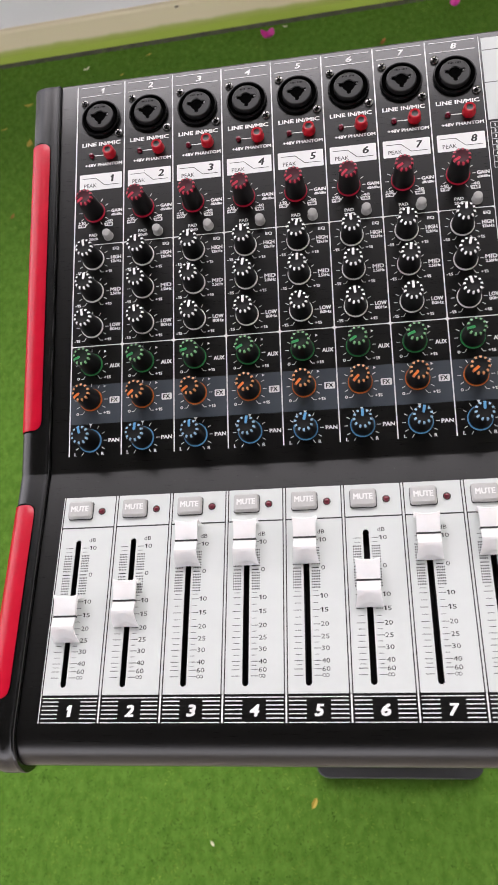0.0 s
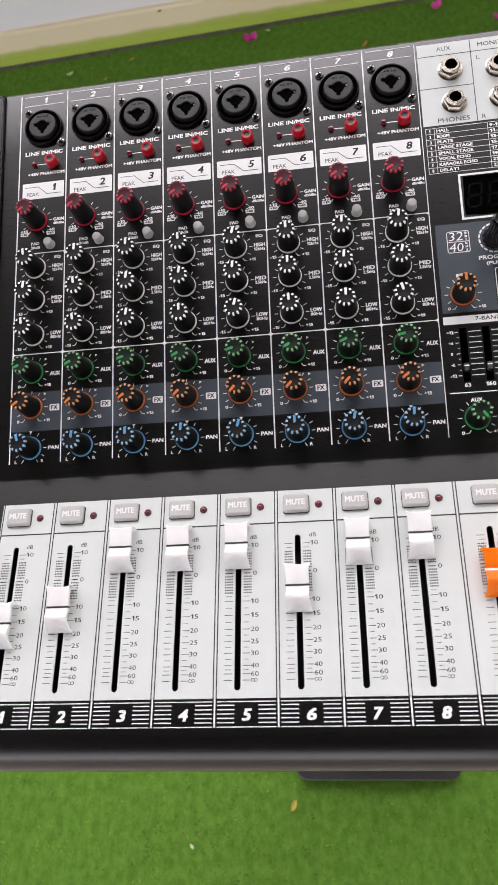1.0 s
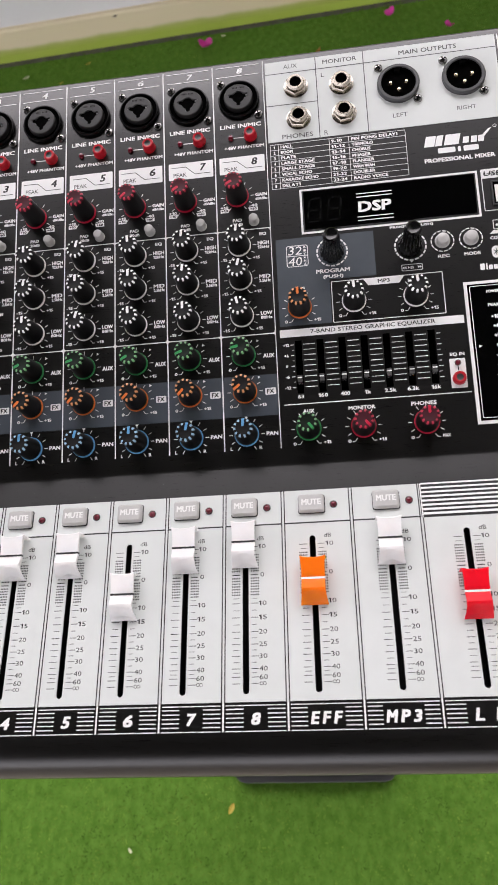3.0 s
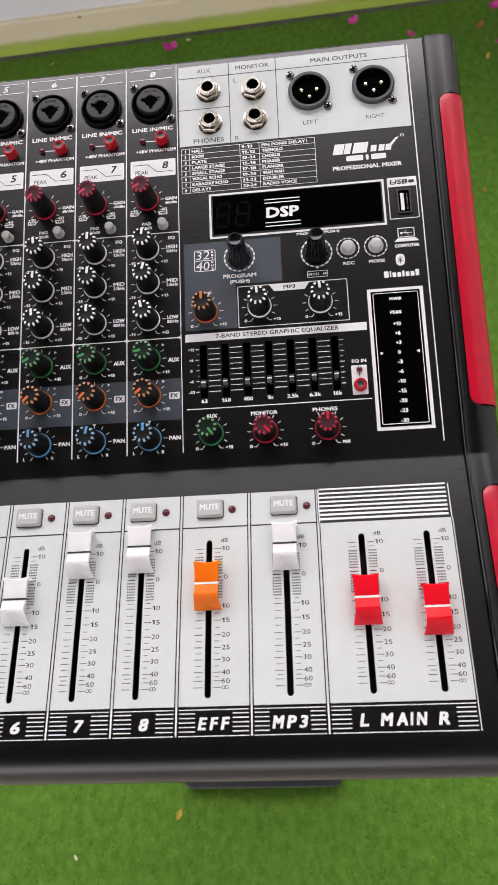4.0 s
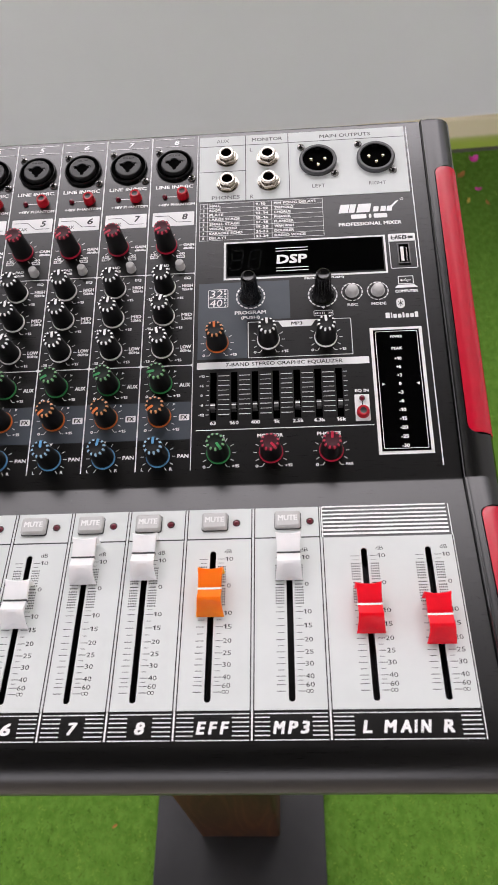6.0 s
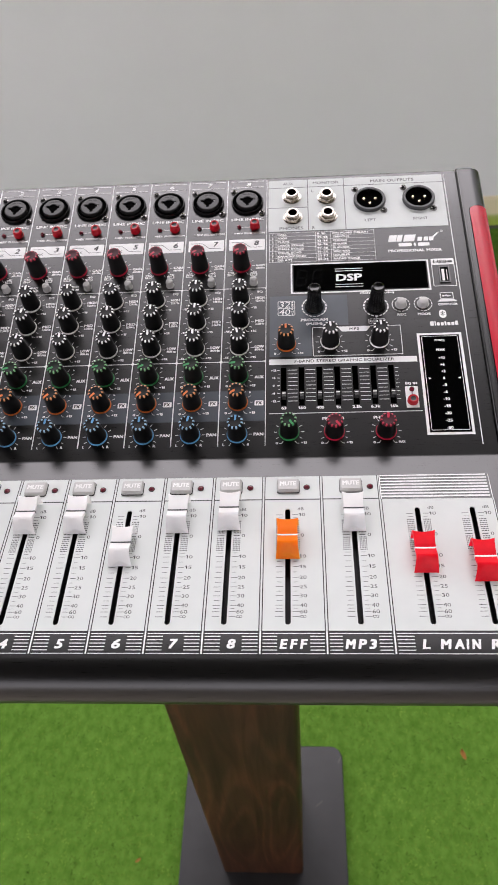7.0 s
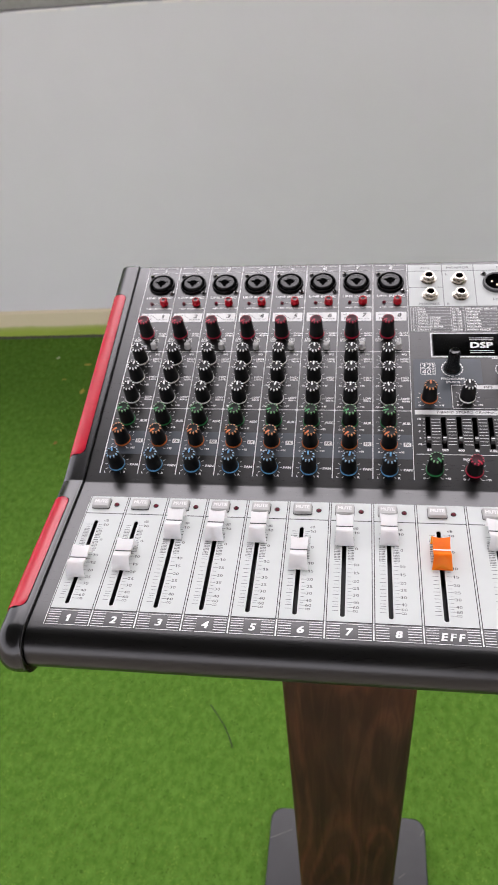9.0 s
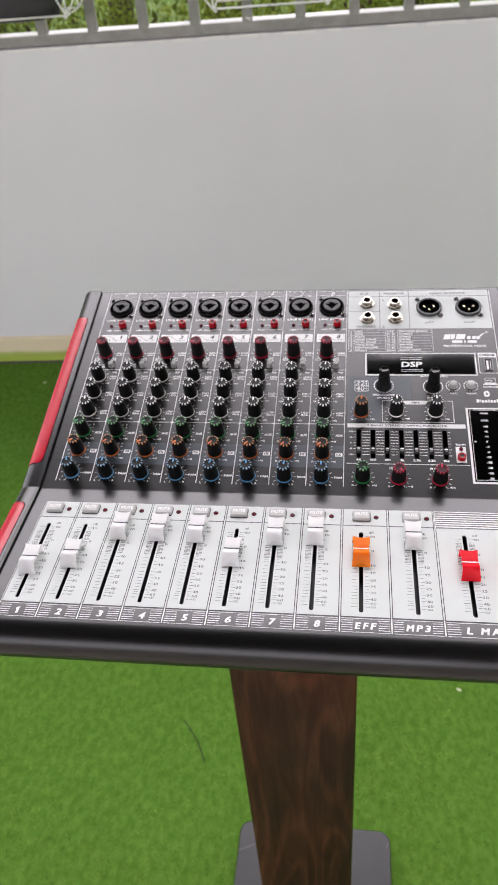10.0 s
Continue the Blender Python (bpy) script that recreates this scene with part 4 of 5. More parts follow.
for i in range(8):
    s.rect(294.6, 357.0, 93.5 + 2.28 * i, 94.7 + 2.28 * i - 0.045 * i, 0.14)
s.rect(293.9, 294.5, 92, 110, 0.14).rect(358.1, 358.55, 92, 110, 0.14)
part("stripe_print", s.mesh("stripe_print", INK_WHITE, smooth=False), mixer, at_deck(0, 0))
for word, cx, w in (("L", 308.8, 4.0), ("MAIN", 326.0, 20.5), ("R", 343.2, 4.8)):
    letters(word, cx, w)


# ---- fader caps ----
def fader_cap():
    """A saddle-shaped cap, long along y, its ends flaring out at the corners."""
    prof = [(-11.4, 1.2), (-10.2, 4.6), (-8.2, 8.0), (-6.4, 9.7), (-5.2, 10.0), (-3.2, 9.1), (-1.2, 8.25), (-0.6, 8.05), (0.6, 8.05), (1.4, 8.3), (4.5, 8.8), (8.0, 9.4), (9.9, 9.75), (10.6, 9.3), (10.9, 7.0), (11.0, 1.2)]
    s = Shape()
    nx = 8
    for y, z in prof:
        e = abs(y) / 11.5
        w = 5.6 + (1.1 if y < 0 else 0.8) * e ** 4 + (0.1 if abs(y) < 1 else 0)
        for i in range(nx + 1):
            u = -1 + 2 * i / nx
            front = max(0.0, min(1.0, (-y - 6.0) / 3.0)) * 1.2 - max(0.0, min(1.0, (y - 8.0) / 2.5)) * 0.8
            dent = (1 - u * u) * ((0.7 if y < 0 else 0.25) * e ** 2 + 0.2) - 0.35 * max(0.0, abs(u) - 0.7) / 0.3 * e ** 6
            s.v.append((u * w, y + front * (1 - u * u), z - dent * (1 if z > 5 else 0)))
        s.v += [(w - 0.25, y, max(1.0, z - 2.6)), (-w + 0.25, y, max(1.0, z - 2.6))]
    m = nx + 3
    for i in range(len(prof) - 1):
        a, b = i * m, (i + 1) * m
        s.f += [(a + j, a + j + 1, b + j + 1, b + j) for j in range(nx)]
        s.f += [(a + nx, a + nx + 1, b + nx + 1, b + nx), (a + nx + 2, a, b, b + nx + 2), (a + nx + 1, a + nx + 2, b + nx + 2, b + nx + 1)]
    # the stem that carries it through the slot
    s.box(-0.8, 0.8, -3.2, 3.2, -7, 7)
    return s


cap_shape = fader_cap()
line_shape = Shape().add([(-5.75, -0.5, 8.02), (-3, -0.5, 7.86), (0, -0.5, 7.82), (3, -0.5, 7.86), (5.75, -0.5, 8.02), (5.81, -0.5, 6.0), (-5.81, -0.5, 6.0)]
                         + [(-5.75, 0.5, 8.02), (-3, 0.5, 7.86), (0, 0.5, 7.82), (3, 0.5, 7.86), (5.75, 0.5, 8.02), (5.81, 0.5, 6.0), (-5.81, 0.5, 6.0)],
                         [(0, 1, 8, 7), (1, 2, 9, 8), (2, 3, 10, 9), (3, 4, 11, 10), (4, 5, 12, 11), (6, 0, 7, 13)]).mapped(lambda x, y, z: (x, y, z + 0.12))
caps = {n: cap_shape.mesh("fader_cap", m, angle=38) for n, m in (("white", CAP_WHITE), ("orange", CAP_ORANGE), ("red", CAP_RED))}
lines = {"white": line_shape.mesh("index_line", INK_BLACK), "orange": line_shape.mesh("index_line", INK_WHITE)}
lines["red"] = lines["orange"]
for i, (x, y) in enumerate(FADERS):
    tone = "orange" if i == 8 else "red" if i > 9 else "white"
    cap = part("fader_cap", caps[tone], mixer, at_deck(x, y), tone + " plastic fader cap")
    part("index_line", lines[tone], cap)

# ---- mute buttons and their lamps ----
s = Shape().plate(rounded(-6.5, 6.5, -4.7, 4.7, 1.2, 4), 0.2, 3.1, 0.9)
mute_mesh = s.mesh("mute_button", MUTE_GREY)
bezel_mesh = Shape().plate(rounded(-6.75, 6.9, -5.1, 4.9, 1.3, 4), 0, 0.7, 0.2).mesh("button_bezel", INK_BLACK)
word_mesh = Shape().text("MUTE", 0, 0.3, 9.8, 3.3, 3.16, bold=0.016).mesh("button_word", WORD_PALE, smooth=False)
lamp_mesh = Shape().lathe([(1.75, 0), (1.75, 0.75), (1.45, 1.35), (0.8, 1.75), (0.15, 1.9)], 16).mesh("lamp", LED_RED)
collar_mesh = Shape().lathe([(1.98, 0.3), (1.98, 0.6), (1.7, 0.7)], 16, close=False).mesh("lamp_collar", INK_BLACK)
for x, lx in [(30.0 * c - 4.7, 30.0 * c + 6.9) for c in range(8)] + [(239.6, 250.7), (276.8, 288.2)]:
    b = part("mute_button", mute_mesh, mixer, at_deck(x, 102.2))
    part("button_bezel", bezel_mesh, b)
    part("button_word", word_mesh, b)
    lamp = part("lamp", lamp_mesh, mixer, at_deck(lx, 101.6), "small dark red lamp")
    part("lamp_collar", collar_mesh, lamp)


# ---- rotary knobs ----
def knob_kit(height, tone, top, dot, mark):
    """Body, collar, dots and pointer of a rotary knob that points along +y."""
    h = height
    n = 48
    body = Shape().lathe([(6.1, 0.4), (6.1, 1.8), (5.95, 2.4), (4.98, h - 1.5), (4.84, h - 0.9)], n, flutes=24, depth=0.22, close=False)
    crown = Shape().lathe([(5.0, h - 1.25), (4.94, h - 0.8), (4.6, h - 0.2), (4.2, h + 0.02), (3.3, h + 0.05), (2.8, h - 0.12), (0.3, h - 0.14)], n)
    collar = Shape().lathe([(6.55, 0), (6.55, 0.75), (6.35, 1.05), (6.0, 1.1)], n, close=False)
    dots = Shape()
    for i in range(1, 11):                       # rounded pips over the rim, one place left for the pointer
        a = math.pi / 2 + 2 * math.pi * i / 11
        ca, sa = math.cos(a), math.sin(a)
        path = [(5.08, h - 1.2, 0.38), (5.06, h - 0.75, 0.52), (4.7, h - 0.06, 0.6), (4.2, h + 0.16, 0.58), (3.65, h + 0.16, 0.42)]
        m = len(dots.v)
        for r, z, w in path:
            dots.v += [(r * ca - w * sa, r * sa + w * ca, z), (r * ca + w * sa, r * sa - w * ca, z)]
        dots.f += [(m + 2 * k, m + 2 * k + 1, m + 2 * k + 3, m + 2 * k + 2) for k in range(4)]
    pointer = Shape()
    for w, z, y0, y1 in ((0.68, h + 0.16, 1.2, 4.5),):
        pointer.add([(-w * 0.6, y0 - 0.4, z - 0.3), (w * 0.6, y0 - 0.4, z - 0.3), (-w, y0, z), (w, y0, z), (-w, y1 - 0.3, z), (w, y1 - 0.3, z), (-w, 5.08, h - 0.7), (w, 5.08, h - 0.7), (-w, 5.06, h - 1.2), (w, 5.06, h - 1.2),
                     (-w, y0, z - 0.5), (w, y0, z - 0.5), (-w, y1 - 0.3, z - 0.5), (w, y1 - 0.3, z - 0.5)],
                    [(0, 1, 3, 2), (2, 3, 5, 4), (4, 5, 7, 6), (6, 7, 9, 8), (10, 2, 4, 12), (3, 11, 13, 5)])
    return (body.mesh("knob", KNOB, angle=50), crown.mesh("knob_top", top, angle=40), collar.mesh("collar", tone), dots.mesh("knob_dots", dot), pointer.mesh("pointer", mark))


KITS = {"gain": knob_kit(18.2, RED, RED_DARK, RED_PIP, RED), "eq": knob_kit(16.6, WHITE_PL, KNOB_TOP, INK_WHITE, INK_WHITE), "aux": knob_kit(16.6, GREEN, GREEN_DARK, GREEN_PIP, GREEN),
        "fx": knob_kit(16.6, ORANGE, KNOB_TOP, ORANGE_PIP, ORANGE), "pan": knob_kit(16.6, BLUE, KNOB_TOP, BLUE_PIP, BLUE), "phones": knob_kit(15.2, RED, RED_DARK, RED_PIP, RED)}
TONES = {"gain": "black knob with red top and collar", "eq": "black knob with white marks and white collar", "aux": "black knob with green marks and collar",
         "fx": "black knob with orange marks and collar", "pan": "black knob with blue marks and collar", "phones": "black knob with red top and collar"}


def knob(kind, x, sl, turn):
    body, top, collar, dots, marks = KITS[kind]
    k = part("knob", body, mixer, at_slope(x, sl, 0.1, turn), TONES[kind])
    part("knob_top", top, k)
    part("collar", collar, k)
    part("knob_dots", dots, k)
    part("pointer", marks, k)


ROWS = (("gain", 156.6, 128), ("eq", 126.2, 0), ("eq", 106.0, 0), ("eq", 84.4, 0), ("aux", 61.8, 118), ("fx", 41.2, 130), ("pan", 17.6, 0))
random.seed(3)
for c in range(8):
    for kind, sl, turn in ROWS:
        knob(kind, 30.0 * c - 2.6, sl, turn + random.gauss(0, 7))
knob("fx", 239.2, 86.6, 2)
knob("eq", 268.6, 87.5, 4)
knob("eq", 301.4, 87.5, 5)
knob("aux", 240.4, 18.6, 215)
knob("phones", 268.9, 18.2, 218)
knob("phones", 301.2, 18.0, -3)


# ---- sockets, buttons ----
def screw(parent, m):
    q = part("screw", SCREW, parent, m)
    part("screw_cross", CROSS, q)


SCREW = Shape().lathe([(2.5, 0), (2.5, 0.5), (2.25, 1.1), (1.5, 1.55), (0.2, 1.65)], 20).mesh("screw", SCREW_STEEL)
CROSS = Shape().box(-1.6, 1.6, -0.36, 0.36, 1.2, 1.69).box(-0.36, 0.36, -1.5, 1.5, 1.2, 1.69).mesh("screw_cross", DARK)
TURNS = [2 * math.pi * i / 72 for i in range(72)]


def combo_opening(t):
    """The keyhole of a combination socket: a round hole with three ears."""
    r = 3.5
    for a, reach, half in ((0.2, 5.7, 1.15), (math.pi - 0.2, 5.7, 1.15), (-math.pi / 2, 5.4, 1.25)):
        d = (t - a + math.pi) % (2 * math.pi) - math.pi
        if abs(d) < 1.2:
            w = abs(math.sin(d))
            if w * reach <= half:
                r = max(r, reach - 0.5 * (w * reach / half) ** 2)
            elif half / w > r:
                r = max(r, half / w)
    return (r * math.cos(t), r * math.sin(t) - 0.2)


combo_bezel = Shape().lathe([(12.1, 0), (12.1, 1.5), (11.7, 2.2), (11.2, 2.3), (10.8, 1.9), (10.5, 0.5)], 48, close=False).mesh("bezel", SOCKET)
combo_groove = Shape().lathe([(10.6, 0.5), (8.0, 0.45)], 48, close=False).mesh("groove", DARK)
combo_face = Shape().lathe([(8.7, 0.45), (8.6, 2.6), (8.3, 3.2), (7.8, 3.4)], 72, close=False)
combo_face.ring(TURNS, lambda t: (7.8 * math.cos(t), 7.8 * math.sin(t)), lambda t: tuple(1.1 * c for c in combo_opening(t)), 3.4, wall=0.25)
combo_face.ring(TURNS, lambda t: tuple(1.1 * c for c in combo_opening(t)), combo_opening, 3.15, wall=0.5)
combo_face = combo_face.mesh("socket_face", FACE)
combo_bore = Shape().plate([combo_opening(t) for t in TURNS], 2.5, 2.66).mesh("socket_bore", DARK)
engraved = Shape()
for i in range(9):
    if i != 4:
        engraved.box(-3.4 + 0.8 * i, -2.9 + 0.8 * i, 5.4, 6.4, 3.3, 3.46)
engraved = engraved.mesh("engraving", SOCKET)
contact = Shape().lathe([(0.55, 2.6), (0.5, 3.0), (0.1, 3.05)], 10).mesh("contact", DARK_STEEL)
for c in range(8):
    x = 30.0 * c + 0.5
    j = part("combo_socket", combo_bezel, mixer, at_slope(x, 218.6), "round black combination socket")
    part("groove", combo_groove, j)
    part("socket_face", combo_face, j)
    part("socket_bore", combo_bore, j)
    part("engraving", engraved, j)
    part("contact", contact, j, pose(0.0047, 0.0008, 0))
    screw(mixer, at_slope(30.0 * c - 9.9, 229.9, 0, 20 + 31 * c))
    screw(mixer, at_slope(30.0 * c + 11.7, 207.7, 0, 50 + 47 * c))

xlr_ring = Shape().lathe([(11.9, 0), (11.9, 2.2), (11.3, 2.9), (9.9, 2.9), (9.6, 2.2), (9.6, -0.0)], 48, close=False).mesh("bezel", mat("socket_grey", (0.045, 0.046, 0.048), 0.4))
xlr_cup = Shape().lathe([(9.6, 2.2), (9.5, 0.45), (0.2, 0.42)], 40).box(-1.6, 1.6, 7.2, 9.4, 0.4, 2.3).mesh("socket_cup", DARK)
pin = Shape().lathe([(1.2, 0.3), (1.2, 2.2), (0.85, 2.8), (0.15, 3.0)], 14).mesh("contact_pin", GOLD)
for x in (302.3, 338.6):
    j = part("output_socket", xlr_ring, mixer, at_slope(x, 215.7, 0.3), "black three-pin output socket")
    part("socket_cup", xlr_cup, j)
    for px, py in ((-4.4, -0.2), (4.4, -0.2), (0, -4.7)):
        part("contact_pin", pin, j, pose(px / 1000, py / 1000, 0))
    screw(mixer, at_slope(x - 10.4, 227.6, 0.3, 30))
    screw(mixer, at_slope(x + 10.2, 205.2, 0.3, 65))

hexa = [(6.6 * math.cos(math.pi / 3 * i + 0.2), 6.6 * math.sin(math.pi / 3 * i + 0.2)) for i in range(6)]
nut = Shape().lathe([(7.1, 0), (7.1, 0.5), (6.6, 0.7)], 30).plate(hexa, 0.5, 2.7, 0.4).mesh("jack_nut", STEEL)
tube = Shape().lathe([(4.9, 2.6), (4.9, 3.2), (4.55, 3.4), (4.9, 3.7), (4.55, 4.0), (4.9, 4.3), (4.55, 4.7), (4.7, 5.2), (4.45, 5.5), (3.5, 5.5), (3.2, 5.2), (3.2, 2.75)], 28, close=False).mesh("jack_barrel", STEEL)
hole = Shape().lathe([(3.25, 2.9), (0.2, 2.85)], 24).mesh("jack_bore", DARK)
for x, sl, turn in ((244.2, 222.4, 10), (244.8, 201.6, 40), (270.4, 220.8, 25), (270.8, 201.5, 55)):
    j = part("jack_socket", nut, mixer, at_slope(x, sl, 0.3, turn), "nickel-plated jack socket with hexagonal nut")
    part("jack_barrel", tube, j)
    part("jack_bore", hole, j)

red_btn = Shape().lathe([(3.8, 0), (3.8, 0.5), (3.5, 0.7), (3.45, 3.9), (3.2, 4.7), (2.6, 5.05), (1.8, 4.9)], 24, close=False).mesh("push_button", BTN_RED)
recess = Shape().lathe([(1.85, 4.92), (1.5, 4.6), (0.9, 4.45), (0.1, 4.4)], 18).mesh("button_recess", RECESS)
pad_btn = Shape().lathe([(3.0, 0), (3.0, 0.5), (2.65, 0.7), (2.6, 4.4), (2.25, 5.1), (1.5, 5.35), (0.2, 5.4)], 24).mesh("push_button", BTN_GREY)
small_lamp = Shape().lathe([(1.7, 0), (1.65, 0.9), (1.2, 1.7), (0.2, 2.1)], 14).mesh("lamp", LED_RED)
for c in range(8):
    x = 30.0 * c
    b = part("push_button", red_btn, mixer, at_slope(x + 6.4, 194.4), "round red push button")
    part("button_recess", recess, b)
    part("push_button", pad_btn, mixer, at_slope(x + 6.3, 140.4), "round light grey push button")
    part("lamp", small_lamp, mixer, at_slope(x - 5.1, 194.0), "small dark red lamp")

# program knobs, tall and fluted
prog = Shape().lathe([(6.7, 0.3), (6.7, 1.5), (5.9, 2.4), (5.0, 8.0), (4.45, 18.5), (4.2, 20.0)], 48, flutes=12, depth=0.55, close=False).mesh("program_knob", GLOSS_BLACK, angle=60)
prog_top = Shape().lathe([(4.4, 19.6), (4.1, 20.5), (3.4, 20.9), (2.9, 20.6), (0.2, 20.5)], 32).mesh("knob_top", GLOSS_BLACK)
for x, sl in ((258.6, 117.2), (300.9, 116.2)):
    k = part("program_knob", prog, mixer, at_slope(x, sl, 0.1), "tall fluted black push knob")
    part("knob_top", prog_top, k)
round_btn = Shape().lathe([(4.1, 0), (4.1, 0.5), (3.5, 0.7), (3.35, 3.4), (2.9, 4.2), (1.9, 4.6), (0.2, 4.7)], 28).mesh("push_button", BTN_GREY)
for x in (318.0, 333.0):
    part("push_button", round_btn, mixer, at_slope(x, 117.2), "round grey push button")


# ---- white print on the knob deck ----
def ticks(s, cx, cy, r0=7.6, r1=9.6, lo=-30, hi=210, n=9, z=0.12, w=0.36):
    for i in range(n):
        a = radians(lo + (hi - lo) * i / (n - 1))
        s.line(cx + r0 * math.cos(a), cy + r0 * math.sin(a), cx + r1 * math.cos(a), cy + r1 * math.sin(a), w, z)


def ends(s, cx, cy, left, right):
    for d in (-1, 1):                             # a leg that bends out towards its number
        s.line(cx + d * 3.7, cy - 6.5, cx + d * 4.9, cy - 8.3, 0.36, 0.12).line(cx + d * 4.9, cy - 8.2, cx + d * 6.3, cy - 8.2, 0.36, 0.12)
    s.text(left, cx - 7.7 - 0.6 * (len(left) - 1), cy - 7.9, 0.7 + 0.95 * len(left), 1.8, 0.12)
    s.text(right, cx + 9.3, cy - 7.8, 1.0 + 1.0 * len(right), 1.8, 0.12)


def channel_print():
    s = Shape()
    s.rect(-15.1, -14.4, 9, 242.6, 0.12)
    for y in (241.3, 235.0):
        s.rect(-12.6, 13.0, y - 0.22, y + 0.22, 0.12)
    s.text("LINE IN/MIC", 0.8, 201.7, 24.0, 2.7, 0.12, bold=0.016)
    s.text("+48V PHANTOM", 2.5, 187.7, 23.2, 2.2, 0.12, bold=0.016)
    s.line(-3.4, 194.0, 3.2, 193.9, 0.5, 0.12)
    s.plate(rounded(-12.3, 13.9, 171.2, 181.8, 0.5, 2), 0.02, 0.12)
    kx = -2.6
    ticks(s, kx, 156.6)
    s.line(kx - 4.9, 148.3, kx - 3.7, 150.1, 0.36, 0.12).line(kx + 3.7, 150.1, kx + 4.9, 148.3, 0.36, 0.12)
    s.text("GAIN", 11.0, 156.7, 6.8, 2.2, 0.12).text("dB/dBu", 11.0, 154.2, 6.8, 1.7, 0.12)
    s.text("+10", -10.3, 150.3, 4.5, 1.9, 0.12).text("-40", 6.3, 150.3, 4.8, 1.9, 0.12)
    s.plate([(-12.6, 147.2), (-8.0, 147.2), (-7.3, 149.4), (-12.6, 149.4)], 0.02, 0.12)
    s.plate([(3.9, 147.0), (8.8, 147.0), (8.8, 149.2), (3.3, 149.2)], 0.02, 0.12)
    s.text("PAD", -3.2, 141.9, 5.2, 2.0, 0.12).text("20dB", -3.0, 139.3, 5.8, 1.8, 0.12)
    s.rect(-14.5, 15, 135.3, 135.9, 0.12).rect(-14.5, 15, 72.7, 73.3, 0.12)
    for cy, d in ((135.3, -1), (73.3, 1), (72.7, -1)):       # softened corners of the fields
        for cx, e in ((-14.5, 1), (14.95, -1)):
            s.add([(cx, cy, 0.121), (cx + e * 1.3, cy, 0.121), (cx + e * 0.35, cy + d * 0.35, 0.121), (cx, cy + d * 1.3, 0.121)], [(0, 1, 2, 3) if e * d > 0 else (3, 2, 1, 0)])
    s.text("EQ", 10.9, 132.2, 4.0, 2.2, 0.12)
    for sl, a, b in ((126.2, "HIGH", "12kHz"), (106.0, "MID", "2.5kHz"), (84.4, "LOW", "80Hz")):
        ticks(s, kx, sl)
        ends(s, kx, sl, "-15", "+15")
        s.text(a, 10.9, sl + 0.7, 6.4, 2.4, 0.12).text(b, 10.9, sl - 1.8, 6.4, 1.9, 0.12)
    for sl in (61.8, 41.2):
        ticks(s, kx, sl)
        ends(s, kx, sl, "0", "+15")
        s.add([(4.6, sl + 8.4, 0.12), (4.6, sl + 6.8, 0.12), (6.1, sl + 7.6, 0.12)], [(0, 1, 2)])
    s.text("AUX", 11.0, 60.6, 6.2, 2.5, 0.12)
    s.plate(rounded(8.2, 14.0, 38.6, 42.4, 0.5, 2), 0.14, 0.2)
    ticks(s, kx, 17.6)
    s.text("PAN", 11.0, 17.5, 6.3, 2.3, 0.12).text("L", -11.0, 10.2, 1.3, 1.9, 0.12).text("R", 4.6, 10.2, 1.6, 1.9, 0.12)
    s.line(kx - 4.9, 9.3, kx - 3.7, 11.1, 0.36, 0.12).line(kx + 3.7, 11.1, kx + 4.9, 9.3, 0.36, 0.12)
    s.add([(kx - 1.0, 27.4, 0.12), (kx, 25.8, 0.12), (kx + 1.0, 27.4, 0.12)], [(0, 1, 2)])
    return s.mesh("channel_print", INK_WHITE, smooth=False)


def channel_ink():
    """Dark print that sits on the white boxes of a channel."""
    s = Shape()
    s.text("PEAK", -5.6, 174.2, 7.6, 2.4, 0.2, bold=-0.006)
    s.line(-10.6, 179.0, -2.2, 179.0, 0.35, 0.2).line(-2.2, 179.0, 3.2, 174.0, 0.35, 0.2).line(3.2, 174.0, 12.2, 174.0, 0.35, 0.2)
    s.text("+10", -10.3, 148.3, 3.8, 1.5, 0.2).text("+60", 6.2, 148.1, 3.8, 1.5, 0.2)
    s.text("FX", 11.1, 40.5, 3.8, 2.5, 0.26, bold=0.01)
    return s.mesh("channel_ink", INK_BLACK, smooth=False)


print_mesh, ink_mesh = channel_print(), channel_ink()
fx_band = Shape().plate([(-14.4, 27.3), (14.9, 27.3), (14.9, 50.0), (-14.4, 50.0)], 0.01, 0.06).mesh("effect_band", INK_SLATE, smooth=False)
for c in range(8):
    x = 30.0 * c
    part("channel_print", print_mesh, mixer, at_slope(x, 0))
    part("channel_ink", ink_mesh, mixer, at_slope(x, 0))
    part("effect_band", fx_band, mixer, at_slope(x, 0), "slate grey printed band")
    n = str(c + 1)
    w = 2.0 if c == 0 else 3.6
    part("channel_number", Shape().text(n, 1.4, 238.1, w, 3.8, 0.12, 0.18, 0.015).mesh("channel_number", INK_WHITE, smooth=False), mixer, at_slope(x, 0), "white number " + n)
    part("channel_number", Shape().text(n, 8.0, 178.0, w, 4.6, 0.2, 0.18, 0.012).mesh("channel_number", INK_BLACK, smooth=False), mixer, at_slope(x, 0), "black number " + n)

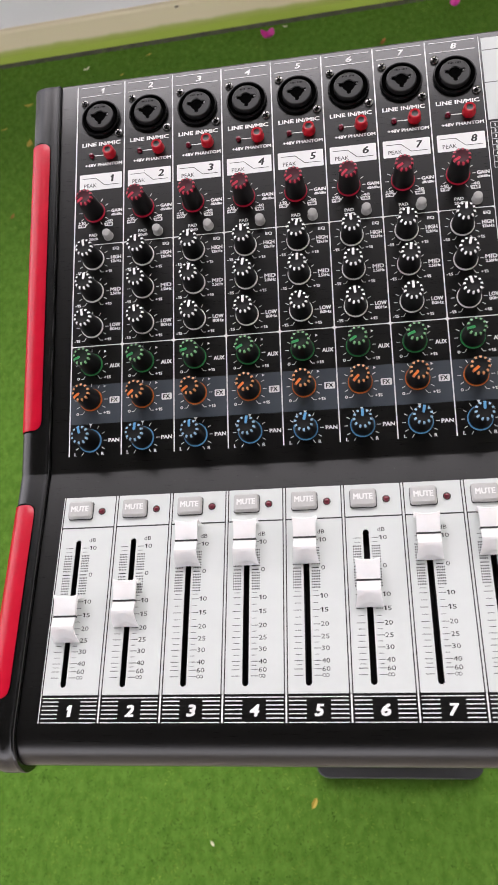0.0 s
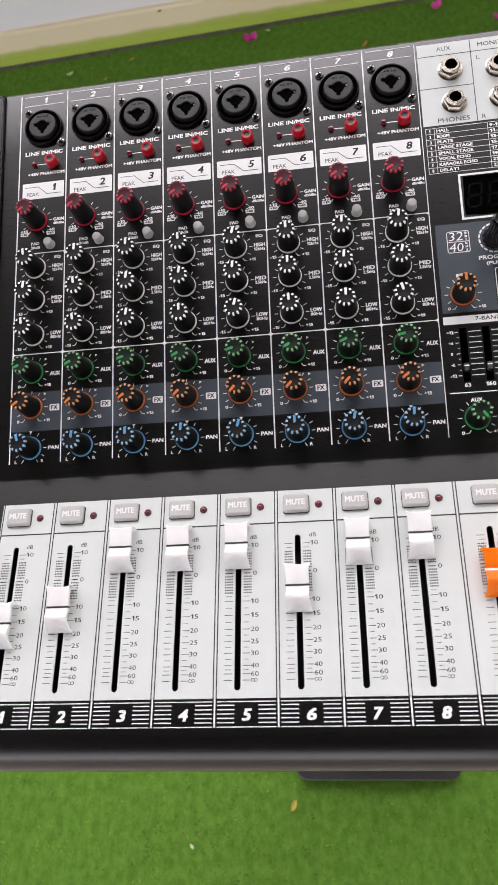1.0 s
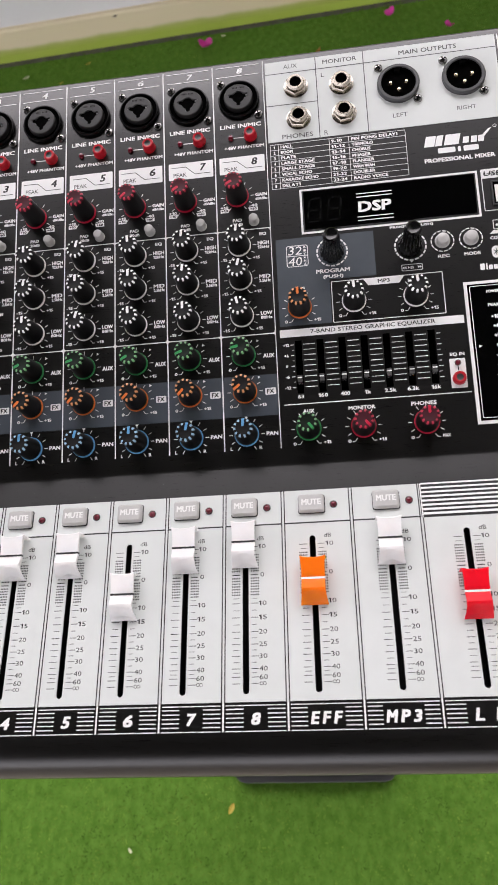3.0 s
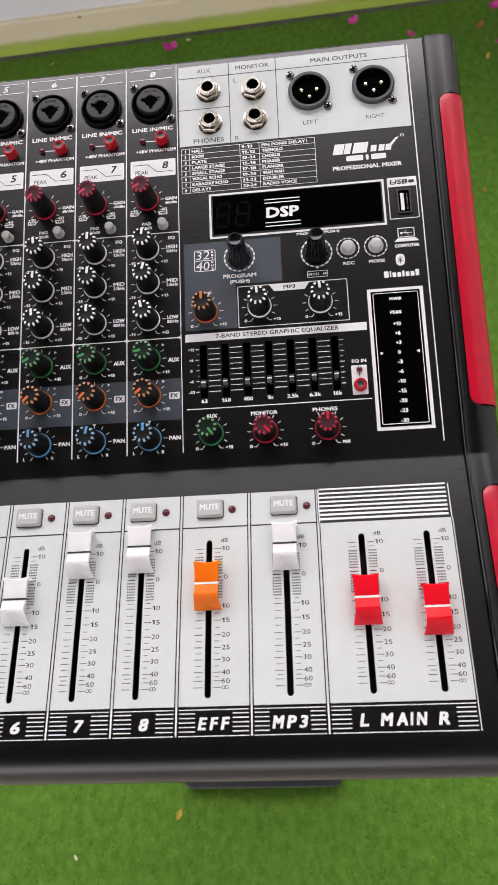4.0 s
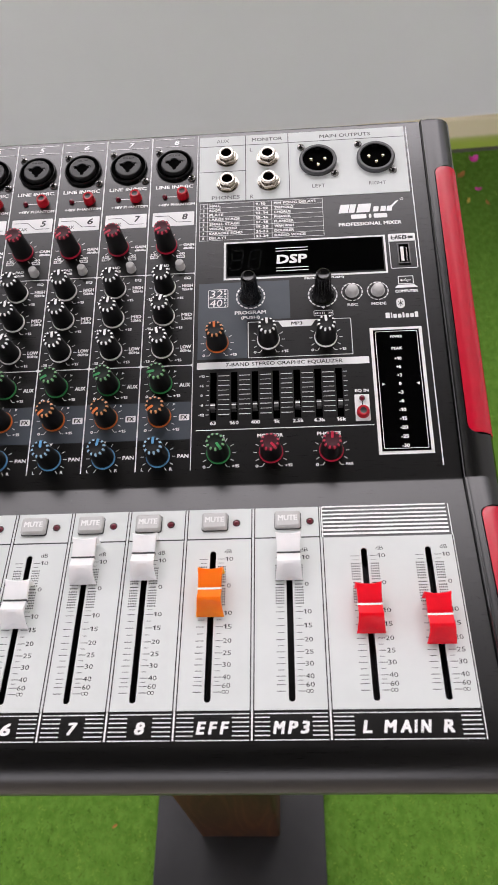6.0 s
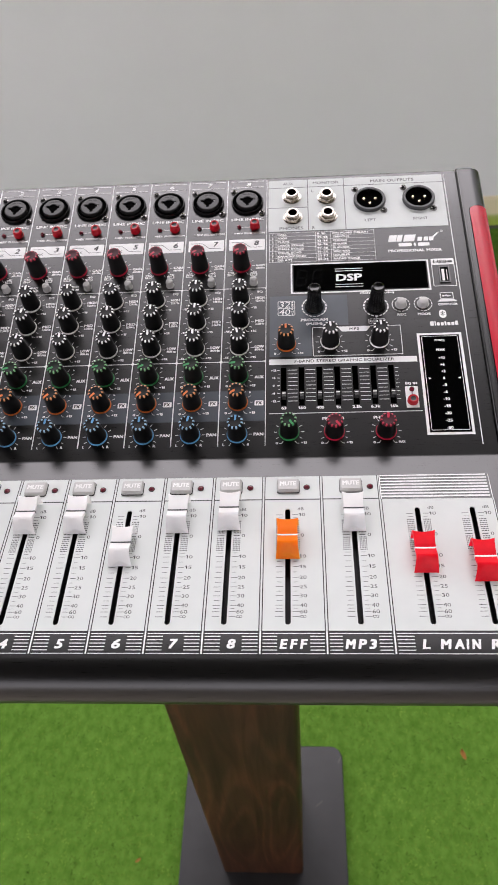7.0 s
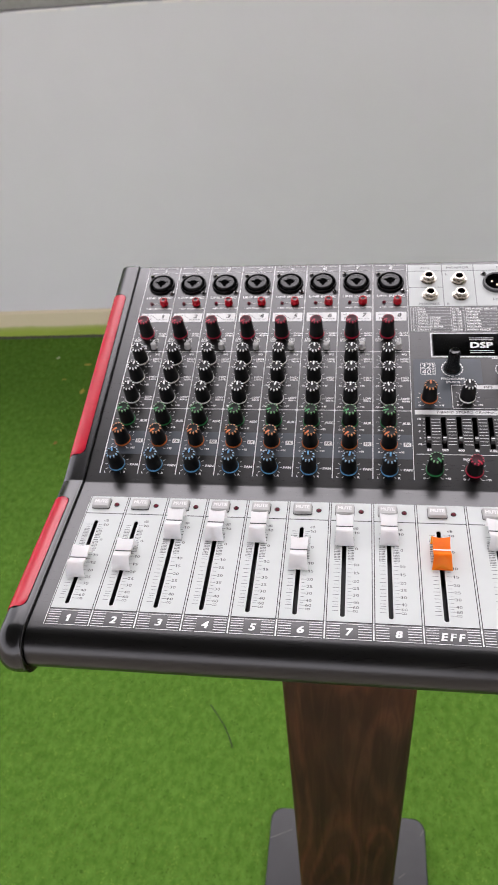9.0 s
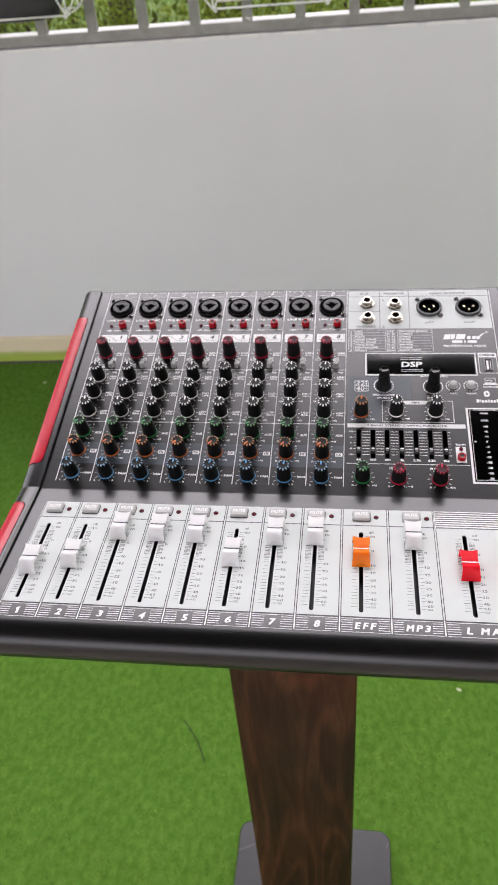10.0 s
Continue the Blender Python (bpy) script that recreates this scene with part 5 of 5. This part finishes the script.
# output field
s = Shape().plate([(226.6, 188.2), (357.9, 188.2), (357.9, 240.6), (226.6, 240.6)], 0.02, 0.3)
part("output_panel", s.mesh("output_panel", WHITE_PLATE), mixer, at_slope(0, 0), "white output panel")
s = Shape()
s.rect(256.0, 256.5, 188.2, 240.6, 0.36).rect(283.5, 284.0, 188.2, 240.6, 0.36).rect(226.6, 357.9, 232.3, 232.8, 0.37).rect(226.6, 256.2, 211.4, 211.9, 0.36)
s.text("AUX", 241.5, 236.7, 8.0, 2.9, 0.36, bold=0.0).text("MONITOR", 270.2, 236.6, 19.6, 2.8, 0.36, bold=0.006).text("MAIN OUTPUTS", 320.3, 236.2, 32.5, 2.9, 0.36, bold=0.007)
s.text("PHONES", 243.6, 190.9, 17.6, 2.9, 0.36, bold=0.004).text("L", 260.0, 228.3, 1.9, 2.7, 0.36, bold=0.0).text("R", 260.0, 190.6, 2.2, 2.8, 0.36, bold=0.0)
s.text("LEFT", 302.0, 196.3, 8.2, 2.6, 0.36, bold=0.0).text("RIGHT", 338.5, 196.2, 10.4, 2.6, 0.36, bold=0.0)
part("panel_lettering", s.mesh("panel_lettering", INK_GREY, smooth=False), mixer, at_slope(0, 0))

# table of effects
s = Shape()
TOP, BOT = 186.6, 158.6
for i in range(9):
    y = BOT + (TOP - BOT) * i / 8
    s.rect(227.4, 303.8, y - 0.13, y + 0.13, 0.12)
for x in (227.5, 232.2, 261.2, 272.2, 303.7):
    s.rect(x - 0.13, x + 0.13, BOT, TOP, 0.12)
EFFECTS = (("HALL", "9-10", "PIN PONG DELAY1"), ("ROOM", "11-12", "TREMOLO"), ("PLATE", "13-14", "CHORUS"), ("LARGE STAGE", "15-16", "PHASER"),
           ("SMALL STAGE", "17-18", "FLANGER"), ("VOCAL ECHO", "19-20", "WAH WAH"), ("KARAOKE ECHO", "21-22", "DOUBLER"), ("DELAY1", "23-24", "RADIO VOICE"))
for i, (a, b, c) in enumerate(EFFECTS):
    y = TOP - (TOP - BOT) * (i + 0.5) / 8
    s.text(str(i + 1), 229.8, y, 1.1 if i else 0.6, 2.0, 0.12)
    s.text(a, 233.4, y, 1.72 * len(a), 2.0, 0.12, align="L")
    s.text(b, 262.2, y, 1.55 * len(b), 2.0, 0.12, align="L")
    s.text(c, 273.6, y, 1.72 * len(c), 2.0, 0.12, align="L")
part("effect_table", s.mesh("effect_table", INK_WHITE, smooth=False), mixer, at_slope(0, 0), "white printed table of effects")

# maker's marks as plain shapes, and the line under them
s = Shape()
for x, w, lean in ((313.2, 5.6, 1.6), (319.2, 3.6, 1.6), (324.0, 8.0, 1.6)):
    s.plate([(x, 174.2), (x + w, 174.2), (x + w + lean, 180.6), (x + lean, 180.6)], 0.02, 0.12)
for x in (334.2, 338.6, 342.4):
    s.plate([(x, 174.4), (x + 3.2, 174.4), (x + 3.8, 178.2), (x + 0.6, 178.2)], 0.02, 0.12)
s.plate([(345.6, 176.6), (350.4, 182.2), (348.6, 181.8), (344.4, 177.4)], 0.02, 0.12)
s.frame_rect(351.2, 353.2, 182.0, 184.0, 0.25, 0.12, 0.95)
for x, w in ((320.6, 9.4), (331.4, 1.6), (334.4, 8.2)):
    s.plate(rounded(x, x + w, 169.6, 172.8, 0.7, 3), 0.02, 0.12)
s.text("PROFESSIONAL MIXER", 331.8, 165.6, 38.0, 2.7, 0.12, bold=0.02)
part("maker_print", s.mesh("maker_print", INK_WHITE, smooth=False), mixer, at_slope(0, 0))

# display
s = Shape().plate([(242.6, 129.3), (340.0, 129.3), (340.0, 156.7), (242.6, 156.7)], 0.02, 0.1)
frame_part = part("display_frame", s.mesh("display_frame", INK_WHITE), mixer, at_slope(0, 0), "white frame of the display")
s = Shape().plate([(243.8, 130.5), (338.8, 130.5), (338.8, 155.5), (243.8, 155.5)], 0.1, 0.16)
s2 = Shape().plate([(244.6, 131.3), (338.0, 131.3), (338.0, 154.7), (244.6, 154.7)], 0.16, 0.5, 0.15)
s2 = s2.mapped(lambda x, y, z: (x, y, z + (0.7 * (y - 131.3) / 23.4 if z > 0.2 else 0)))   # the window lies a little slanted
part("display_border", s.mesh("display_border", INK_BLACK), frame_part)
part("display_window", s2.mesh("display_window", GLASS_BLACK), frame_part, label="glossy black display window")
s = Shape().text("DSP", 283.6, 142.0, 18.4, 6.6, 0.56, shear=0.05, bold=0.04)
for y in (149.8, 147.8, 136.0, 133.9):
    s.rect(273.9, 293.4, y - 0.28, y + 0.28, 0.56)
s = s.mapped(lambda x, y, z: (x, y, z + 0.7 * (y - 131.3) / 23.4))
part("display_word", s.mesh("display_word", INK_WHITE, smooth=False), frame_part)
s = Shape()
for x in (250.5, 261.5):
    for y in (136.0, 142.8, 149.6):
        s.line(x - 2.6, y, x + 2.6, y, 1.1, 0.54)
    for dx in (-3.3, 3.3):
        for y in (136.8, 143.6):
            s.line(x + dx, y, x + dx, y + 5.2, 1.1, 0.54)
s = s.mapped(lambda x, y, z: (x + 0.14 * (y - 142.8), y, z + 0.7 * (y - 131.3) / 23.4))
part("display_digit", s.mesh("display_digit", SEGMENT, smooth=False), frame_part, label="dark unlit seven-segment digits")

# USB field
s = Shape().frame_rect(341.8, 357.8, 132.0, 157.0, 0.45, 0.12, 0.8).plate(rounded(342.0, 357.6, 151.4, 156.8, 0.8, 3), 0.02, 0.11)
part("socket_frame", s.mesh("socket_frame", INK_WHITE, smooth=False), mixer, at_slope(0, 0))
s = Shape().text("USB", 348.0, 154.2, 9.6, 3.0, 0.18, shear=0.15, bold=0.012).line(343.4, 154.1, 355.2, 154.1, 0.35, 0.17).plate(rounded(353.4, 356.4, 153.2, 155.0, 0.3, 2), 0.1, 0.17)
part("socket_word", s.mesh("socket_word", INK_BLACK, smooth=False), mixer, at_slope(0, 0))
s = Shape().ring([2 * math.pi * (i + 0.5) / 4 for i in range(4)], lambda t: (math.copysign(3.6, math.cos(t)), math.copysign(7.2, math.sin(t))), lambda t: (math.copysign(2.9, math.cos(t)), math.copysign(6.5, math.sin(t))), 0.9, wall=0.8)
s.box(-3.6, 3.6, -7.2, -7.19, 0, 0.9).box(-3.6, -3.59, -7.2, 7.2, 0, 0.9).box(3.59, 3.6, -7.2, 7.2, 0, 0.9)
port = part("usb_port", s.mesh("usb_port", DARK_STEEL), mixer, at_slope(350.2, 142.3), "steel USB port")
part("port_bore", Shape().rect(-2.95, 2.95, -6.55, 6.55, 0.15).mesh("port_bore", DARK), port)
part("port_spring", Shape().box(1.2, 1.9, -5.4, 4.2, 0.16, 0.7).mesh("port_spring", SCREW_STEEL), port)
part("port_tongue", Shape().box(-1.9, -0.1, -5.4, 4.6, 0.16, 0.75).mesh("port_tongue", WHITE_PL), port)

# pictograms and lettering round the display controls
s = Shape()
s.frame_rect(345.2, 354.2, 121.0, 126.6, 0.45, 0.12, 0.5).plate([(343.0, 118.6), (356.4, 118.6), (354.4, 120.6), (345.0, 120.6)], 0.02, 0.12)
s.line(346.8, 123.6, 352.6, 123.6, 0.4, 0.12).line(348.4, 123.6, 350.0, 125.0, 0.3, 0.12).line(349.4, 123.6, 351.0, 122.3, 0.3, 0.12).plate(circle(0.7, 10, 347.2, 123.6), 0.02, 0.13)
s.text("COMPUTER", 349.6, 116.2, 13.2, 2.0, 0.12)
s.plate(rounded(343.0, 347.8, 104.7, 111.6, 2.4, 5), 0.02, 0.12)
for x, w, h in ((336.2, 2.4, 3.6), (339.2, 0.8, 3.6), (340.6, 2.0, 2.6), (343.2, 2.0, 2.6), (345.8, 1.2, 3.4), (347.6, 2.0, 2.6), (350.2, 2.0, 2.6), (352.8, 1.9, 3.6)):
    s.plate(rounded(x, x + w, 98.4, 98.4 + h, 0.35, 2), 0.02, 0.12)
s.text("REC", 318.0, 108.5, 6.2, 2.0, 0.12).text("MODE", 333.0, 108.5, 8.6, 2.0, 0.12)
s.text("PROGRAM", 258.4, 106.2, 18.4, 2.5, 0.13).text("(PUSH)", 258.4, 102.6, 11.0, 2.6, 0.13)
s.text("PROGRAM(PUSH)", 302.4, 127.8, 23.4, 2.0, 0.12)
for x, sl in ((258.6, 117.2), (300.9, 116.2)):
    for i in range(18):
        a = radians(-90 + 20 * i)
        s.line(x + 8.3 * math.cos(a - 0.13), sl + 8.3 * math.sin(a - 0.13), x + 8.3 * math.cos(a + 0.13), sl + 8.3 * math.sin(a + 0.13), 0.9, 0.13)
for x in (318.0, 333.0):
    for i in range(14):
        a = radians(360 / 14 * i)
        s.line(x + 6.0 * math.cos(a - 0.17), 117.2 + 6.0 * math.sin(a - 0.17), x + 6.0 * math.cos(a + 0.17), 117.2 + 6.0 * math.sin(a + 0.17), 0.6, 0.12)
s.frame_rect(295.2, 306.4, 101.8, 105.6, 0.35, 0.12, 0.5).add([(299.9, 107.6, 0.12), (300.9, 106.4, 0.12), (301.9, 107.6, 0.12)], [(0, 1, 2)])
for x, d in ((297.6, -1), (304.0, 1)):
    for q in (0, 1.1):
        s.add([(x + d * (q - 0.2), 102.9, 0.12), (x + d * (q + 0.9), 103.7, 0.12), (x + d * (q - 0.2), 104.5, 0.12)], [(0, 1, 2)])
s.rect(300.0, 300.5, 102.9, 104.5, 0.12).rect(301.0, 301.5, 102.9, 104.5, 0.12).add([(298.6, 102.9, 0.12), (299.6, 103.7, 0.12), (298.6, 104.5, 0.12)], [(0, 1, 2)])
s.frame_rect(233.4, 245.4, 110.3, 123.0, 0.4, 0.13, 1.2).text("32", 238.2, 119.9, 7.6, 5.0, 0.13, 0.12, 0.0).text("40", 238.2, 113.5, 7.6, 5.0, 0.13, 0.12, 0.0).rect(233.8, 245, 116.5, 116.9, 0.13)
for i, ch in enumerate("BITkHZ"):
    s.text(ch, 243.6, 121.6 - 2.0 * i, 1.3, 1.3, 0.13)
s.frame_rect(256.8, 316.4, 75.9, 99.8, 0.45, 0.13, 0.6).plate([(276.8, 95.6), (293.4, 95.6), (296.2, 99.6), (274.2, 99.6)], 0.06, 0.14)
s.text("LEVEL", 301.4, 98.2 - 1.8, 7.0, 1.9, 0.12)
s.text("EFF", 239.6, 97.2, 6.0, 2.0, 0.13)
for x, sl in ((239.2, 86.6), (268.6, 87.5), (301.4, 87.5)):
    ticks(s, x, sl, z=0.13)
    ends(s, x, sl, "0", "+15")
s.plate([(227.6, 69.8), (325.0, 69.8), (325.0, 74.2), (227.6, 74.2)], 0.02, 0.12)
part("control_print", s.mesh("control_print", INK_WHITE, smooth=False), mixer, at_slope(0, 0))
s = Shape().text("MP3", 285.2, 97.6, 6.4, 2.2, 0.2, bold=0.01).text("7-BAND STEREO GRAPHIC EQUALIZER", 277.2, 72.0, 66.0, 2.7, 0.18, bold=0.004)
s.line(345.4, 106.0, 345.4, 110.3, 0.4, 0.18).line(344.1, 107.0, 346.7, 109.3, 0.4, 0.18).line(344.1, 109.3, 346.7, 107.0, 0.4, 0.18)
part("control_ink", s.mesh("control_ink", INK_BLACK, smooth=False), mixer, at_slope(0, 0))
s = Shape().plate([(227.8, 76.2), (256.2, 76.2), (256.2, 101.2), (281.6, 101.2), (281.6, 127.4), (227.8, 127.4)], 0.01, 0.06)
part("effect_band", s.mesh("effect_band", INK_SLATE, smooth=False), mixer, at_slope(0, 0), "slate grey printed field")

# graphic equalizer
s = Shape()
for i in range(9):
    y = 41.4 + 23.9 * i / 8
    w = 0.42 if i % 2 == 0 else 0.3
    for a, b in zip(EQ_X[:-1], EQ_X[1:]):
        s.rect(a + 2.7, b - 2.7, y - w / 2, y + w / 2, 0.12)
    s.rect(233.0 if i % 2 == 0 else 233.8, 234.8, y - w / 2, y + w / 2, 0.12)
    s.rect(309.9, 312.2 if i % 2 == 0 else 311.6, y - w / 2, y + w / 2, 0.12)
for i, t in enumerate(("-12", "-6", "0", "+6", "+12")):
    s.text(t, 230.6, 41.4 + 23.9 * i / 4, 1.2 + 1.1 * (len(t) - 1), 1.7, 0.12)
for x, t in zip(EQ_X, ("63", "160", "400", "1k", "2.5k", "6.3k", "16k")):
    s.text(t, x, 36.2, 1.65 * len(t) - (0.6 if "." in t else 0), 2.2, 0.12)
s.rect(227.8, 325.0, 31.9, 32.4, 0.12)
s.text("EQ IN", 319.6, 52.8, 7.6, 2.2, 0.12)
s.plate(rounded(315.3, 323.4, 34.6, 50.6, 0.4, 2), 0.02, 0.12)
for x, t, w in ((240.8, "AUX", 6.0), (268.6, "MONITOR", 14.0), (300.4, "PHONES", 13.0)):
    s.text(t, x, 28.0, w, 2.2, 0.12)
for x, sl, end in ((240.4, 18.6, "+15"), (268.9, 18.2, "+15"), (301.2, 18.0, "MAX")):
    ticks(s, x, sl)
    ends(s, x, sl, "0", end)
s.rect(359.1, 359.7, 7.6, 240.6, 0.12).rect(225.05, 225.5, 9, 242.6, 0.12)
part("equalizer_print", s.mesh("equalizer_print", INK_WHITE, smooth=False), mixer, at_slope(0, 0))
slider = Shape().box(-1.45, 1.45, -2.4, 2.2, -1.0, 2.6, 0.85).mesh("slider_knob", SLIDER)
tip = Shape().box(-1.2, 1.2, 0.1, 0.75, 2.2, 2.75).mesh("slider_line", INK_WHITE)
for x in EQ_X:
    k = part("slider_knob", slider, mixer, at_slope(x, 45.6), "small black slider with a bright line")
    part("slider_line", tip, k)
s = Shape().line(319.5, 44.0, 319.5, 46.4, 0.5, 0.18)
part("switch_mark", s.mesh("switch_mark", INK_BLACK, smooth=False), mixer, at_slope(0, 0))
part("lamp", small_lamp, mixer, at_slope(319.5, 48.2, 0.1), "small dark red lamp")
eq_button = part("push_button", red_btn, mixer, at_slope(319.5, 39.6, -1.6), "round red push button")
part("button_recess", recess, eq_button)

# level meter
s = Shape().plate([(326.4, 14.6), (355.8, 14.6), (355.8, 92.3), (326.4, 92.3)], 0.02, 0.1)
meter = part("meter_frame", s.mesh("meter_frame", INK_WHITE), mixer, at_slope(0, 0), "white frame of the level meter")
s = Shape().plate([(328.2, 16.4), (354.0, 16.4), (354.0, 90.6), (328.2, 90.6)], 0.1, 0.4, 0.12)
part("meter_window", s.mesh("meter_window", GLASS_BLACK), meter, label="glossy black level meter window")
s = Shape().frame_rect(329.2, 353.0, 17.6, 89.6, 0.35, 0.45, 0.9)
s.text("POWER", 341.0, 86.0, 6.6, 1.7, 0.45).text("PEAK", 340.8, 78.4, 6.0, 1.9, 0.45)
for i, t in enumerate(("+10", "+6", "+3", "0", "-3", "-6", "-10", "-15", "-20", "-25", "-30")):
    s.text(t, 340.8, 71.9 - 5.25 * i, 1.5 + 1.3 * (len(t) - 1), 2.2, 0.45)
s.add([(331.0, 55.2, 0.45), (332.8, 56.1, 0.45), (331.0, 57.0, 0.45)], [(0, 1, 2)]).add([(351.4, 55.2, 0.45), (351.4, 57.0, 0.45), (349.6, 56.1, 0.45)], [(0, 1, 2)])
part("meter_print", s.mesh("meter_print", INK_WHITE, smooth=False), meter)

# specks of dust and lint on the black case
random.seed(5)
s = Shape()
for i in range(120):
    r = random.uniform(0.1, 0.28)
    x, a = random.uniform(-24, 366), random.uniform(0, 3.1)
    pts = [(r * math.cos(a + q), r * 0.7 * math.sin(a + q)) for q in (0, 1.2, 2.3, 3.4, 4.9)]
    if i % 3:
        u = random.uniform(2, 238)
        s.add([on_slope(x + p, u + q, 0.18) for p, q in pts], [(0, 1, 2, 3, 4)])
    else:
        u = random.choice((random.uniform(111, 121), random.uniform(-6, -5.2)))
        s.add([on_deck(x + p, u + q, 0.06) for p, q in pts], [(0, 1, 2, 3, 4)])
part("dust", s.mesh("dust", INK_GREY, smooth=False), mixer)
